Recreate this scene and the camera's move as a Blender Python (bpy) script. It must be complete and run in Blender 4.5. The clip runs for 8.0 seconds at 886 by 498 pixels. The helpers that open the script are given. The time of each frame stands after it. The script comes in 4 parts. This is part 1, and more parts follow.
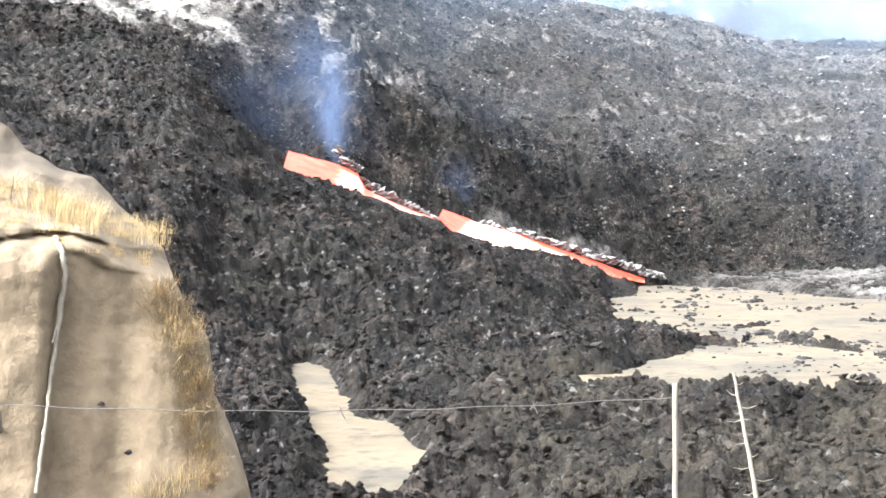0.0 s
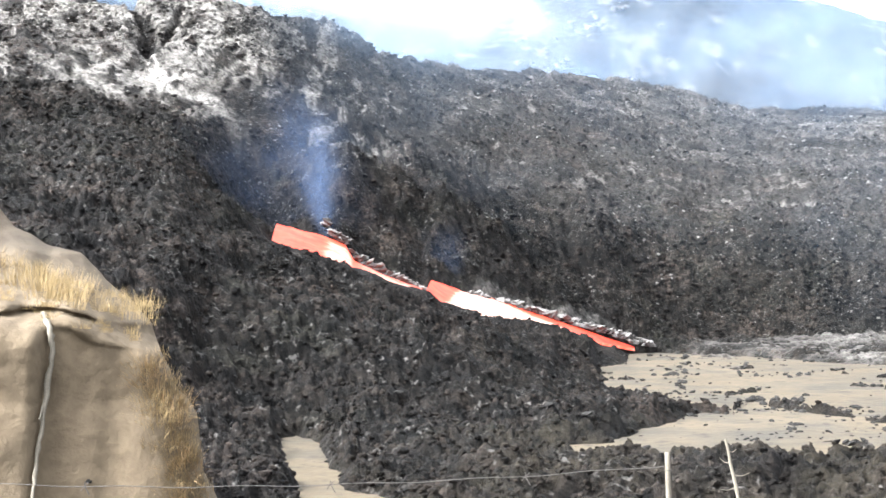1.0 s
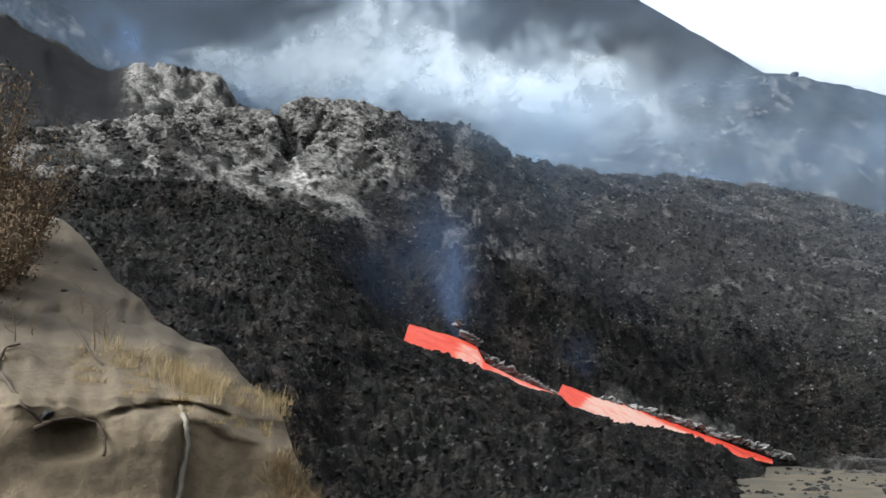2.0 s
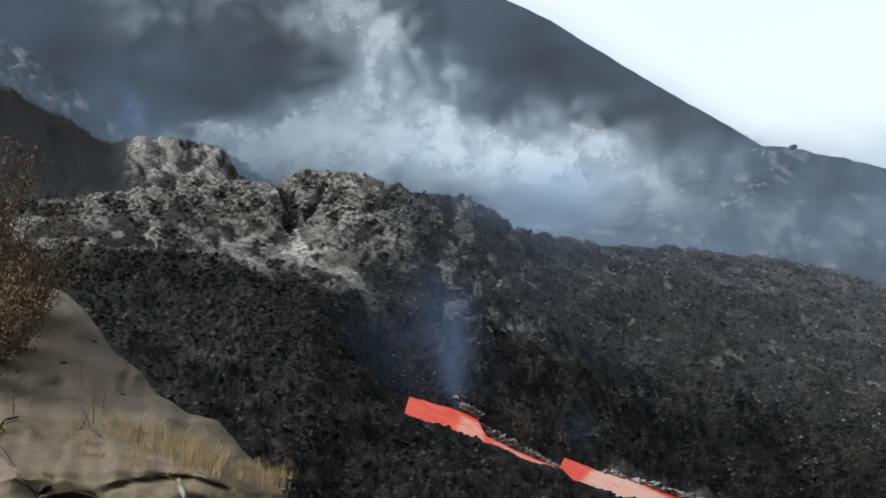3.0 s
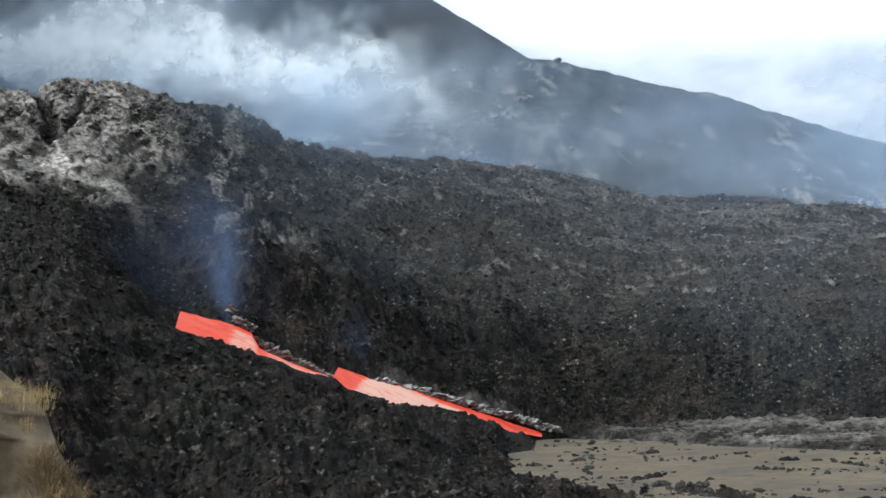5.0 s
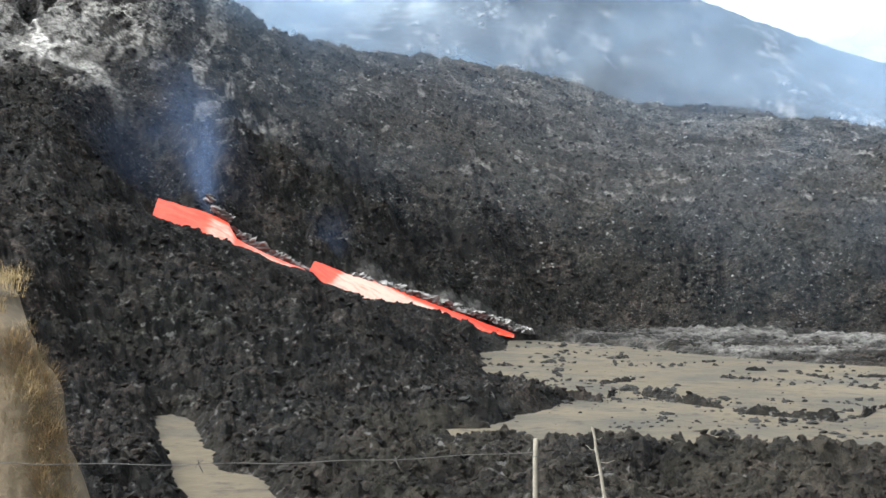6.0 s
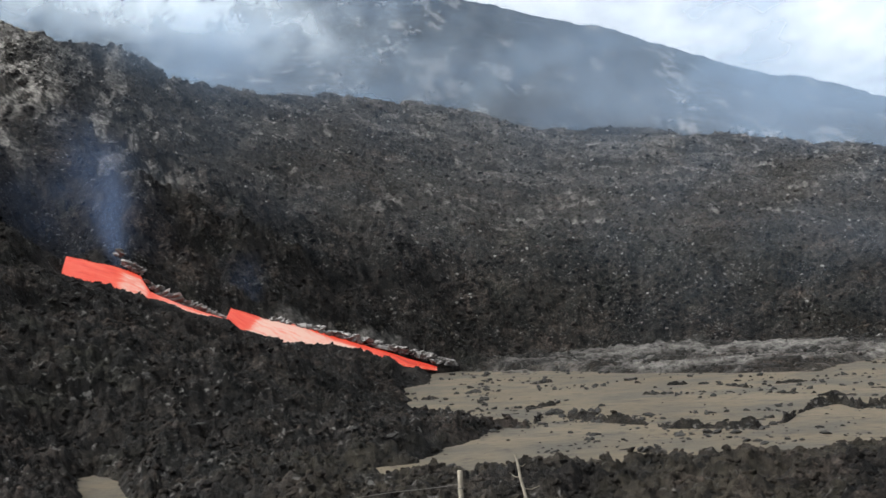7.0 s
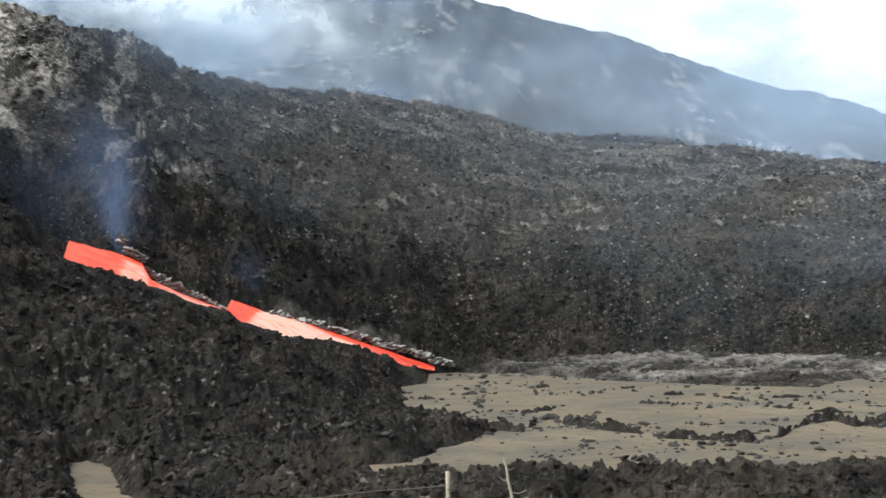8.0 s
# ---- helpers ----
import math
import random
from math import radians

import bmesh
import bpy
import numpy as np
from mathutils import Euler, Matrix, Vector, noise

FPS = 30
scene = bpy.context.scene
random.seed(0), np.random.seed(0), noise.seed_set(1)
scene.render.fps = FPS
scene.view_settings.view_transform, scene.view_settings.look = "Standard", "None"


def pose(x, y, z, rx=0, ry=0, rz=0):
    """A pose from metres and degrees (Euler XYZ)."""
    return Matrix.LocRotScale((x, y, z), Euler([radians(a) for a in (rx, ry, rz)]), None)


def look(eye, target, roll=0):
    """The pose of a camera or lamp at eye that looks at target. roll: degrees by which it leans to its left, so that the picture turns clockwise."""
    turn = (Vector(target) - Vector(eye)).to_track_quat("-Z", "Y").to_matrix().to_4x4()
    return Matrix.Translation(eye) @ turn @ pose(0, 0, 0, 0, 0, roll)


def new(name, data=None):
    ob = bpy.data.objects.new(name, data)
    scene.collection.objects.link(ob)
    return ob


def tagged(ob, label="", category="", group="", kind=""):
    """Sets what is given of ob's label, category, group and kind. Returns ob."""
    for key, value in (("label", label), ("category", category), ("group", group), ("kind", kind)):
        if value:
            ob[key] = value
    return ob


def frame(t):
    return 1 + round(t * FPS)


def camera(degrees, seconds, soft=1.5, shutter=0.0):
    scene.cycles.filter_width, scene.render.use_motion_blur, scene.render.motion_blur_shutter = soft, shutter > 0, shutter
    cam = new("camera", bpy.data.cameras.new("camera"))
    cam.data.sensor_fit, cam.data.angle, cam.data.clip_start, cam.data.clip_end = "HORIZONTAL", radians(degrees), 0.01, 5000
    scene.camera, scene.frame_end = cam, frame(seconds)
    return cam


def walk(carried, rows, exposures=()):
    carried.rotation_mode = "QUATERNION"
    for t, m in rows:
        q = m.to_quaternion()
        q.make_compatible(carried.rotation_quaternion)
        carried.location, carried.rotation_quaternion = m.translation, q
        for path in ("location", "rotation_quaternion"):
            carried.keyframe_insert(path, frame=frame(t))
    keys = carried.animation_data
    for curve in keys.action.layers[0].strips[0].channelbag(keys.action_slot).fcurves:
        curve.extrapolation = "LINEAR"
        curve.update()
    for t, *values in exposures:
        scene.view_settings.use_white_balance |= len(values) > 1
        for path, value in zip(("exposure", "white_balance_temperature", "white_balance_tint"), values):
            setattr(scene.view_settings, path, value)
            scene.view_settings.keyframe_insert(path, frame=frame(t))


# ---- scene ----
cam = camera(39.93, 8.0, soft=1.5)
PATH = [
    (0, pose(0, 0, 0, 88.50, 0, -0.50) @ pose(0, 0, 0, 0, 0, 0.00)),
    (0.2, pose(0, 0, 0, 87.75, 0, -0.33) @ pose(0, 0, 0, 0, 0, -0.43)),
    (0.3, pose(0, 0, 0, 87.47, 0, -0.35) @ pose(0, 0, 0, 0, 0, -0.24)),
    (0.5, pose(0, 0, 0, 88.87, 0, -3.13) @ pose(0, 0, 0, 0, 0, -0.19)),
    (0.7, pose(0, 0, 0, 90.39, 0, -2.49) @ pose(0, 0, 0, 0, 0, -0.66)),
    (0.9, pose(0, 0, 0, 91.65, 0, -0.93) @ pose(0, 0, 0, 0, 0, -0.99)),
    (1, pose(0, 0, 0, 91.81, 0, -1.06) @ pose(0, 0, 0, 0, 0, -0.79)),
    (1.2, pose(0, 0, 0, 92.68, 0, -0.49) @ pose(0, 0, 0, 0, 0, -0.41)),
    (1.5, pose(0, 0, 0, 94.59, 0, 2.26) @ pose(0, 0, 0, 0, 0, -0.31)),
    (1.7, pose(0, 0, 0, 95.61, 0, 3.76) @ pose(0, 0, 0, 0, 0, -0.17)),
    (2, pose(0, 0, 0, 96.62, 0, 5.16) @ pose(0, 0, 0, 0, 0, 0.78)),
    (2.2, pose(0, 0, 0, 97.26, 0, 5.53) @ pose(0, 0, 0, 0, 0, 0.35)),
    (3.3, pose(0, 0, 0, 100.37, 0, 5.18) @ pose(0, 0, 0, 0, 0, 0.88)),
    (3.5, pose(0, 0, 0, 98.87, 0, 5.47) @ pose(0, 0, 0, 0, 0, 0.39)),
    (3.7, pose(0, 0, 0, 98.35, 0, 4.13) @ pose(0, 0, 0, 0, 0, 0.82)),
    (3.9, pose(0, 0, 0, 97.35, 0, 3.59) @ pose(0, 0, 0, 0, 0, 0.41)),
    (4, pose(0, 0, 0, 97.05, 0, 3.16) @ pose(0, 0, 0, 0, 0, 0.35)),
    (4.2, pose(0.004, 0, 0, 96.61, 0, 0.94) @ pose(0, 0, 0, 0, 0, 0.04)),
    (4.3, pose(0.006, 0, 0, 96.46, 0, -0.76) @ pose(0, 0, 0, 0, 0, -0.77)),
    (4.5, pose(0.01, 0, 0, 96.22, 0, -3.19) @ pose(0, 0, 0, 0, 0, -1.16)),
    (4.7, pose(0.015, 0, 0, 96.01, 0, -4.75) @ pose(0, 0, 0, 0, 0, -1.54)),
    (5.8, pose(0.046, 0, 0, 92.39, 0, -6.85) @ pose(0, 0, 0, 0, 0, 0.02)),
    (6, pose(0.05, 0, 0, 91.04, 0, -6.48) @ pose(0, 0, 0, 0, 0, 1.13)),
    (6.2, pose(0.058, 0, 0, 91.33, 0, -5.48) @ pose(0, 0, 0, 0, 0, 0.36)),
    (6.3, pose(0.062, 0, 0, 90.85, 0, -5.89) @ pose(0, 0, 0, 0, 0, 0.34)),
    (6.5, pose(0.07, 0, 0, 91.09, 0, -6.18) @ pose(0, 0, 0, 0, 0, -0.53)),
    (6.7, pose(0.082, 0, 0, 93.13, 0, -7.20) @ pose(0, 0, 0, 0, 0, -1.64)),
    (6.8, pose(0.088, 0, 0, 93.96, 0, -7.21) @ pose(0, 0, 0, 0, 0, -2.09)),
    (7, pose(0.1, 0, 0, 92.62, 0, -10.45) @ pose(0, 0, 0, 0, 0, -3.02)),
    (7.2, pose(0.108, 0, 0, 93.05, 0, -9.90) @ pose(0, 0, 0, 0, 0, -3.02)),
    (7.5, pose(0.12, 0, 0, 92.45, 0, -10.69) @ pose(0, 0, 0, 0, 0, -2.26)),
    (7.7, pose(0.127, 0, 0, 92.41, 0, -11.40) @ pose(0, 0, 0, 0, 0, -1.18)),
    (8, pose(0.138, 0, 0, 92.64, 0, -10.32) @ pose(0, 0, 0, 0, 0, -0.61)),
]
EXPOSURES = [(0, 2.32, 6050, 10), (0.5, 2.27, 6050, 10), (1.0, 1.85, 6050, 10), (1.5, 0.66, 6000, 8), (2.0, 0.24, 5950, 6), (3.5, -0.34, 5950, 5), (4.0, -0.14, 5950, 6), (4.5, -0.06, 5950, 6),
             (6.0, 0.88, 5950, 5), (6.5, 1.2, 5950, 6), (7.0, 0.18, 6200, 8), (7.5, 0.34, 6250, 8), (8.0, 0.5, 6250, 6)]
walk(cam, PATH, EXPOSURES)

# The eye is the origin: x to the right of the first view, y ahead, z up. Compass angles are in degrees, clockwise from +y.

# ---- sky and sun ----
SUN_AZ, SUN_EL = -108.0, 42.0
world = bpy.data.worlds.new("sky")
scene.world = world
world.use_nodes = True
wn = world.node_tree.nodes
sky = wn.new("ShaderNodeTexSky")
sky.sky_type = "NISHITA"
sky.sun_disc = False
sky.sun_elevation = radians(SUN_EL)
sky.sun_rotation = radians(SUN_AZ)
sky.air_density, sky.dust_density, sky.ozone_density = 1.0, 9.0, 1.0
wn["Background"].inputs["Strength"].default_value = 0.5
pale = wn.new("ShaderNodeHueSaturation")  # smoke in the air takes the blue out of the sky
pale.inputs["Saturation"].default_value = 0.12
world.node_tree.links.new(sky.outputs["Color"], pale.inputs["Color"])
world.node_tree.links.new(pale.outputs["Color"], wn["Background"].inputs["Color"])

sun = new("sun", bpy.data.lights.new("sun", "SUN"))
sun.data.energy, sun.data.angle, sun.data.color = 1.1, radians(3.0), (1.0, 0.96, 0.90)
_a, _e = radians(SUN_AZ), radians(SUN_EL)
sun.matrix_world = look((0, 0, 0), (-math.sin(_a) * math.cos(_e), -math.cos(_a) * math.cos(_e), -math.sin(_e)))


# ---- noise on arrays ----
def hashed(ix, iy, seed):
    h = (ix.astype(np.int64) * 374761393 + iy.astype(np.int64) * 668265263 + seed * 974634777) & 0xFFFFFFFF
    h = ((h ^ (h >> 13)) * 1274126177) & 0xFFFFFFFF
    h = ((h ^ (h >> 16)) * 2246822519) & 0xFFFFFFFF
    return ((h ^ (h >> 15)) & 0xFFFFFF) / float(0xFFFFFF)


def vnoise(x, y, seed=0):
    """Smooth noise, -1 to 1."""
    ix, iy = np.floor(x), np.floor(y)
    u, v = x - ix, y - iy
    u, v = u * u * u * (u * (6 * u - 15) + 10), v * v * v * (v * (6 * v - 15) + 10)
    a, b = hashed(ix, iy, seed), hashed(ix + 1, iy, seed)
    c, d = hashed(ix, iy + 1, seed), hashed(ix + 1, iy + 1, seed)
    return 2 * (a + (b - a) * u + (c - a) * v + (a - b - c + d) * u * v) - 1


def gnoise(x, y, seed=0):
    """Gradient noise, about -0.7 to 0.7, with no grid showing."""
    ix, iy = np.floor(x), np.floor(y)
    u, v = x - ix, y - iy

    def corner(i, j):
        a = 6.2832 * hashed(ix + i, iy + j, seed)
        return np.cos(a) * (u - i) + np.sin(a) * (v - j)

    su, sv = u * u * u * (u * (6 * u - 15) + 10), v * v * v * (v * (6 * v - 15) + 10)
    low, high = corner(0, 0) + su * (corner(1, 0) - corner(0, 0)), corner(0, 1) + su * (corner(1, 1) - corner(0, 1))
    return low + sv * (high - low)


def fbm(x, y, octaves=5, seed=0, gain=0.5):
    total, amp, s = 0.0, 1.0, 0.0
    for k in range(octaves):
        c, q = math.cos(0.7 * k), math.sin(0.7 * k)
        total = total + amp * vnoise((x * c - y * q) * 2**k, (x * q + y * c) * 2**k, seed + 17 * k)
        s, amp = s + amp, amp * gain
    return total / s


def blocks(x, y, seed=0):
    """Piled blocks: domed cells of random height, 0 to 1."""
    ix, iy = np.floor(x), np.floor(y)
    best, height = np.full(x.shape, 9.0), np.zeros(x.shape)
    for i in (-1, 0, 1):
        for j in (-1, 0, 1):
            cx, cy = ix + i, iy + j
            px, py = cx + hashed(cx, cy, seed), cy + hashed(cx, cy, seed + 5)
            dd = (x - px) ** 2 + (y - py) ** 2
            near = dd < best
            best = np.where(near, dd, best)
            height = np.where(near, hashed(cx, cy, seed + 9), height)
    return (0.35 + 0.65 * height) * np.clip(1 - 1.3 * best, 0, 1)


def smooth(a, b, x):
    t = np.clip((x - a) / (b - a), 0, 1)
    return t * t * (3 - 2 * t)


def polygon_distance(x, y, pts):
    """Signed distance to a closed outline, negative inside."""
    dist, inside = np.full(x.shape, 1e9), np.zeros(x.shape, bool)
    n = len(pts)
    for k in range(n):
        (ax, ay), (bx, by) = pts[k], pts[(k + 1) % n]
        ex, ey = bx - ax, by - ay
        t = np.clip(((x - ax) * ex + (y - ay) * ey) / (ex * ex + ey * ey), 0, 1)
        dist = np.minimum(dist, np.hypot(x - ax - t * ex, y - ay - t * ey))
        if ay != by:
            inside ^= ((ay > y) != (by > y)) & (x < ex * (y - ay) / (by - ay) + ax)
    return np.where(inside, -dist, dist)


def line_distance(x, y, pts):
    """Distance to an open line."""
    dist = np.full(x.shape, 1e9)
    for (ax, ay), (bx, by) in zip(pts, pts[1:]):
        ex, ey = bx - ax, by - ay
        t = np.clip(((x - ax) * ex + (y - ay) * ey) / (ex * ex + ey * ey), 0, 1)
        dist = np.minimum(dist, np.hypot(x - ax - t * ex, y - ay - t * ey))
    return dist


# ---- materials ----
def material(name):
    m = bpy.data.materials.new(name)
    m.use_nodes = True
    m.node_tree.nodes.clear()
    return m, m.node_tree.nodes, m.node_tree.links


def node(nodes, kind, **values):
    n = nodes.new(kind)
    for key, value in values.items():
        n.inputs[key].default_value = value
    return n


def rgb(c):
    return (*c, 1.0)


def mixed(nodes, links, factor, a, b):
    m = nodes.new("ShaderNodeMix")
    m.data_type = "RGBA"
    for socket, value in ((m.inputs[0], factor), (m.inputs[6], a), (m.inputs[7], b)):
        if hasattr(value, "links"):
            links.new(value, socket)
        else:
            socket.default_value = value if isinstance(value, float) else rgb(value)
    return m.outputs[2]


def ramp(nodes, links, value, lo, hi, a=0.0, b=1.0):
    m = nodes.new("ShaderNodeMapRange")
    links.new(value, m.inputs["Value"])
    m.inputs["From Min"].default_value, m.inputs["From Max"].default_value = lo, hi
    m.inputs["To Min"].default_value, m.inputs["To Max"].default_value = a, b
    return m.outputs["Result"]


def grain(nodes, links, scale, detail=4.0, rough=0.6, stretch=None, kind="ShaderNodeTexNoise"):
    co = nodes.new("ShaderNodeTexCoord")
    out = co.outputs["Object"]
    if stretch:
        mp = nodes.new("ShaderNodeMapping")
        mp.inputs["Scale"].default_value = stretch
        links.new(out, mp.inputs["Vector"])
        out = mp.outputs["Vector"]
    n = node(nodes, kind, Scale=scale)
    if kind == "ShaderNodeTexNoise":
        n.inputs["Detail"].default_value, n.inputs["Roughness"].default_value = detail, rough
    links.new(out, n.inputs["Vector"])
    return n.outputs[0]


def rough_material(name, dark, light, scale, fine, roughness=0.9, bump=0.3, bump_distance=0.1, extra=None):
    """A dull mineral or plant surface: two colours mixed at a coarse and a fine scale."""
    m, n, l = material(name)
    coarse = ramp(n, l, grain(n, l, scale), 0.35, 0.65)
    small = ramp(n, l, grain(n, l, fine, 6.0), 0.35, 0.65)
    both = n.new("ShaderNodeMath")
    both.operation = "MULTIPLY_ADD"
    l.new(coarse, both.inputs[0])
    both.inputs[1].default_value = 0.5
    half = n.new("ShaderNodeMath")
    half.operation = "MULTIPLY"
    l.new(small, half.inputs[0])
    half.inputs[1].default_value = 0.5
    l.new(half.outputs[0], both.inputs[2])
    colour = mixed(n, l, both.outputs[0], dark, light)
    if extra:
        colour = extra(n, l, colour)
    p = node(n, "ShaderNodeBsdfPrincipled", Roughness=roughness)
    p.inputs["Specular IOR Level"].default_value = 0.1
    l.new(colour, p.inputs["Base Color"])
    b = node(n, "ShaderNodeBump", Strength=bump, Distance=bump_distance)
    l.new(small, b.inputs["Height"])
    l.new(b.outputs[0], p.inputs["Normal"])
    o = n.new("ShaderNodeOutputMaterial")
    l.new(p.outputs[0], o.inputs[0])
    return m


def clinker_material(name, loose):
    """Clinker: cells of many greys, stained brown, olive and bluish in patches, with pale powdery ash, a paler far tone
    and smooth black ash where the ground carries them.
    """
    m, n, l = material(name)

    def attr(key):
        a = n.new("ShaderNodeAttribute")
        a.attribute_name = key
        return a.outputs["Fac"]

    coarse = ramp(n, l, grain(n, l, 0.12, 5.0), 0.32, 0.68)
    stain = mixed(n, l, coarse, (0.0053, 0.0041, 0.0032), (0.0056, 0.0048, 0.0041))
    brown = ramp(n, l, grain(n, l, 0.05, 4.0), 0.5, 0.66, 0.0, 0.55)
    stain = mixed(n, l, brown, stain, (0.0096, 0.0071, 0.0057))
    olive = ramp(n, l, grain(n, l, 0.085, 4.0, 0.6, (1.0, 1.3, 0.8)), 0.55, 0.68, 0.0, 0.6)
    stain = mixed(n, l, olive, stain, (0.0069, 0.0070, 0.0052))
    co = n.new("ShaderNodeTexCoord")
    cells = []
    for scale, lo, hi in ((1.5, 0.3, 1.75), (3.6, 0.5, 1.5)):
        v = node(n, "ShaderNodeTexVoronoi", Scale=scale)
        l.new(co.outputs["Object"], v.inputs["Vector"])
        sep = n.new("ShaderNodeSeparateColor")
        l.new(v.outputs["Color"], sep.inputs[0])
        cells.append(ramp(n, l, sep.outputs[0], 0.0, 1.0, lo, hi))
    fine = ramp(n, l, grain(n, l, 2.6, 5.0, 0.75), 0.34, 0.66, 0.3, 1.75)
    factor = fine
    broad = ramp(n, l, grain(n, l, 0.1, 3.0, 0.6), 0.35, 0.65, 0.4, 1.5)
    lump = ramp(n, l, grain(n, l, 0.42, 3.0, 0.55), 0.35, 0.65, 0.3, 1.75)
    extra = [broad, lump] + cells
    if loose:
        geo = n.new("ShaderNodeNewGeometry")
        extra = [broad, lump, ramp(n, l, geo.outputs["Random Per Island"], 0.0, 1.0, 0.45, 2.7)]
    for c in extra:
        mul = n.new("ShaderNodeMath")
        mul.operation = "MULTIPLY"
        l.new(factor, mul.inputs[0])
        l.new(c, mul.inputs[1])
        factor = mul.outputs[0]
    vm = n.new("ShaderNodeVectorMath")
    vm.operation = "SCALE"
    l.new(stain, vm.inputs[0])
    l.new(factor, vm.inputs["Scale"])
    colour = vm.outputs[0]
    if not loose:
        speck = ramp(n, l, grain(n, l, 1.3, 3.0, 0.6), 0.59, 0.68, 0.0, 0.75)
        knots = n.new("ShaderNodeMath")
        knots.operation = "MULTIPLY"
        l.new(speck, knots.inputs[0])
        l.new(ramp(n, l, grain(n, l, 0.16, 4.0, 0.6), 0.42, 0.6, 0.12, 1.0), knots.inputs[1])
        colour = mixed(n, l, knots.outputs[0], colour, (0.1, 0.095, 0.088))
    powder_and_tone = n.new("ShaderNodeMath")
    powder_and_tone.operation = "MULTIPLY"
    l.new(attr("dust_and_tone"), powder_and_tone.inputs[0])
    l.new(ramp(n, l, grain(n, l, 0.7, 6.0, 0.72), 0.36, 0.6, 0.12, 1.0), powder_and_tone.inputs[1])
    colour = mixed(n, l, powder_and_tone.outputs[0], colour, (0.36, 0.338, 0.308))
    silt = n.new("ShaderNodeMath")
    silt.operation = "MULTIPLY"
    l.new(attr("silt"), silt.inputs[0])
    l.new(ramp(n, l, grain(n, l, 0.9, 6.0, 0.7), 0.38, 0.66, 0.0, 1.0), silt.inputs[1])
    colour = mixed(n, l, silt.outputs[0], colour, (0.046, 0.0385, 0.027))
    colour = mixed(n, l, attr("ash"), colour, (0.010, 0.0095, 0.010))
    p = node(n, "ShaderNodeBsdfPrincipled", Roughness=0.9)
    p.inputs["Specular IOR Level"].default_value = 0.085
    l.new(colour, p.inputs["Base Color"])
    b = node(n, "ShaderNodeBump", Strength=0.8, Distance=0.3)
    l.new(fine, b.inputs["Height"])
    l.new(b.outputs[0], p.inputs["Normal"])
    o = n.new("ShaderNodeOutputMaterial")
    l.new(p.outputs[0], o.inputs[0])
    return m


MAT_CLINKER = clinker_material("clinker", False)
MAT_LOOSE = clinker_material("loose_clinker", True)
MAT_BLOCK = rough_material("clinker_block", (0.008, 0.0075, 0.007), (0.022, 0.021, 0.019), 0.4, 3.0, 0.9, 0.5, 0.15)
MAT_CRUST = rough_material("pale_crust", (0.075, 0.07, 0.066), (0.165, 0.154, 0.145), 0.5, 2.5, 0.9, 0.5, 0.15)
MAT_PALE = rough_material("pale_block", (0.045, 0.043, 0.04), (0.135, 0.13, 0.12), 0.5, 2.5, 0.9, 0.5, 0.15)


def flat_extra(n, l, colour):
    """Grey gravelly drifts on the ash."""
    grey = ramp(n, l, grain(n, l, 0.09, 5.0, 0.65), 0.44, 0.62, 0.0, 0.75)
    colour = mixed(n, l, grey, colour, (0.023, 0.022, 0.0185))
    grit = ramp(n, l, grain(n, l, 0.55, 6.0, 0.72), 0.53, 0.66, 0.0, 0.85)
    return mixed(n, l, grit, colour, (0.012, 0.0108, 0.009))


MAT_FLAT = rough_material("tan_ash_flat", (0.043, 0.0338, 0.0211), (0.0645, 0.0525, 0.0348), 0.06, 0.9, 0.75, 0.25, 0.08, flat_extra)
def bank_extra(n, l, colour):
    """Patches of grey-brown mixed in above the cut, stronger towards the top."""
    co = n.new("ShaderNodeTexCoord")
    sep = n.new("ShaderNodeSeparateXYZ")
    l.new(co.outputs["Object"], sep.inputs[0])
    high = ramp(n, l, sep.outputs["Z"], -0.5, 0.5, 0.0, 1.0)
    patch = ramp(n, l, grain(n, l, 0.45, 6.0, 0.6), 0.38, 0.62, 0.4, 0.95)
    both = n.new("ShaderNodeMath")
    both.operation = "MULTIPLY"
    l.new(high, both.inputs[0])
    l.new(patch, both.inputs[1])
    colour = mixed(n, l, both.outputs[0], colour, (0.029, 0.023, 0.016))
    damp = ramp(n, l, grain(n, l, 0.8, 5.0, 0.6, (1.0, 1.0, 0.5)), 0.5, 0.7, 0.0, 0.45)
    return mixed(n, l, damp, colour, (0.046, 0.034, 0.021))


MAT_BANK = rough_material("tan_ash_bank", (0.058, 0.0437, 0.0275), (0.105, 0.0812, 0.0530), 0.9, 9.0, 0.9, 0.35, 0.03, bank_extra)
MAT_GRASS = rough_material("dry_grass", (0.135, 0.095, 0.043), (0.225, 0.168, 0.086), 2.0, 30.0, 0.7, 0.0)
MAT_STRAW = rough_material("rusty_straw", (0.12, 0.075, 0.035), (0.21, 0.145, 0.072), 2.0, 30.0, 0.8, 0.0)
MAT_SHRUB = rough_material("dry_shrub", (0.036, 0.024, 0.013), (0.078, 0.052, 0.027), 3.0, 30.0, 0.8, 0.0)
MAT_WOOD = rough_material("weathered_wood", (0.075, 0.066, 0.051), (0.13, 0.115, 0.09), 6.0, 60.0, 0.8, 0.3, 0.005)
MAT_BARK = rough_material("dark_bark", (0.018, 0.013, 0.009), (0.045, 0.033, 0.023), 6.0, 50.0, 0.85, 0.3, 0.005)
MAT_WIRE = rough_material("dull_wire", (0.03, 0.027, 0.025), (0.06, 0.055, 0.05), 8.0, 80.0, 0.5, 0.0)


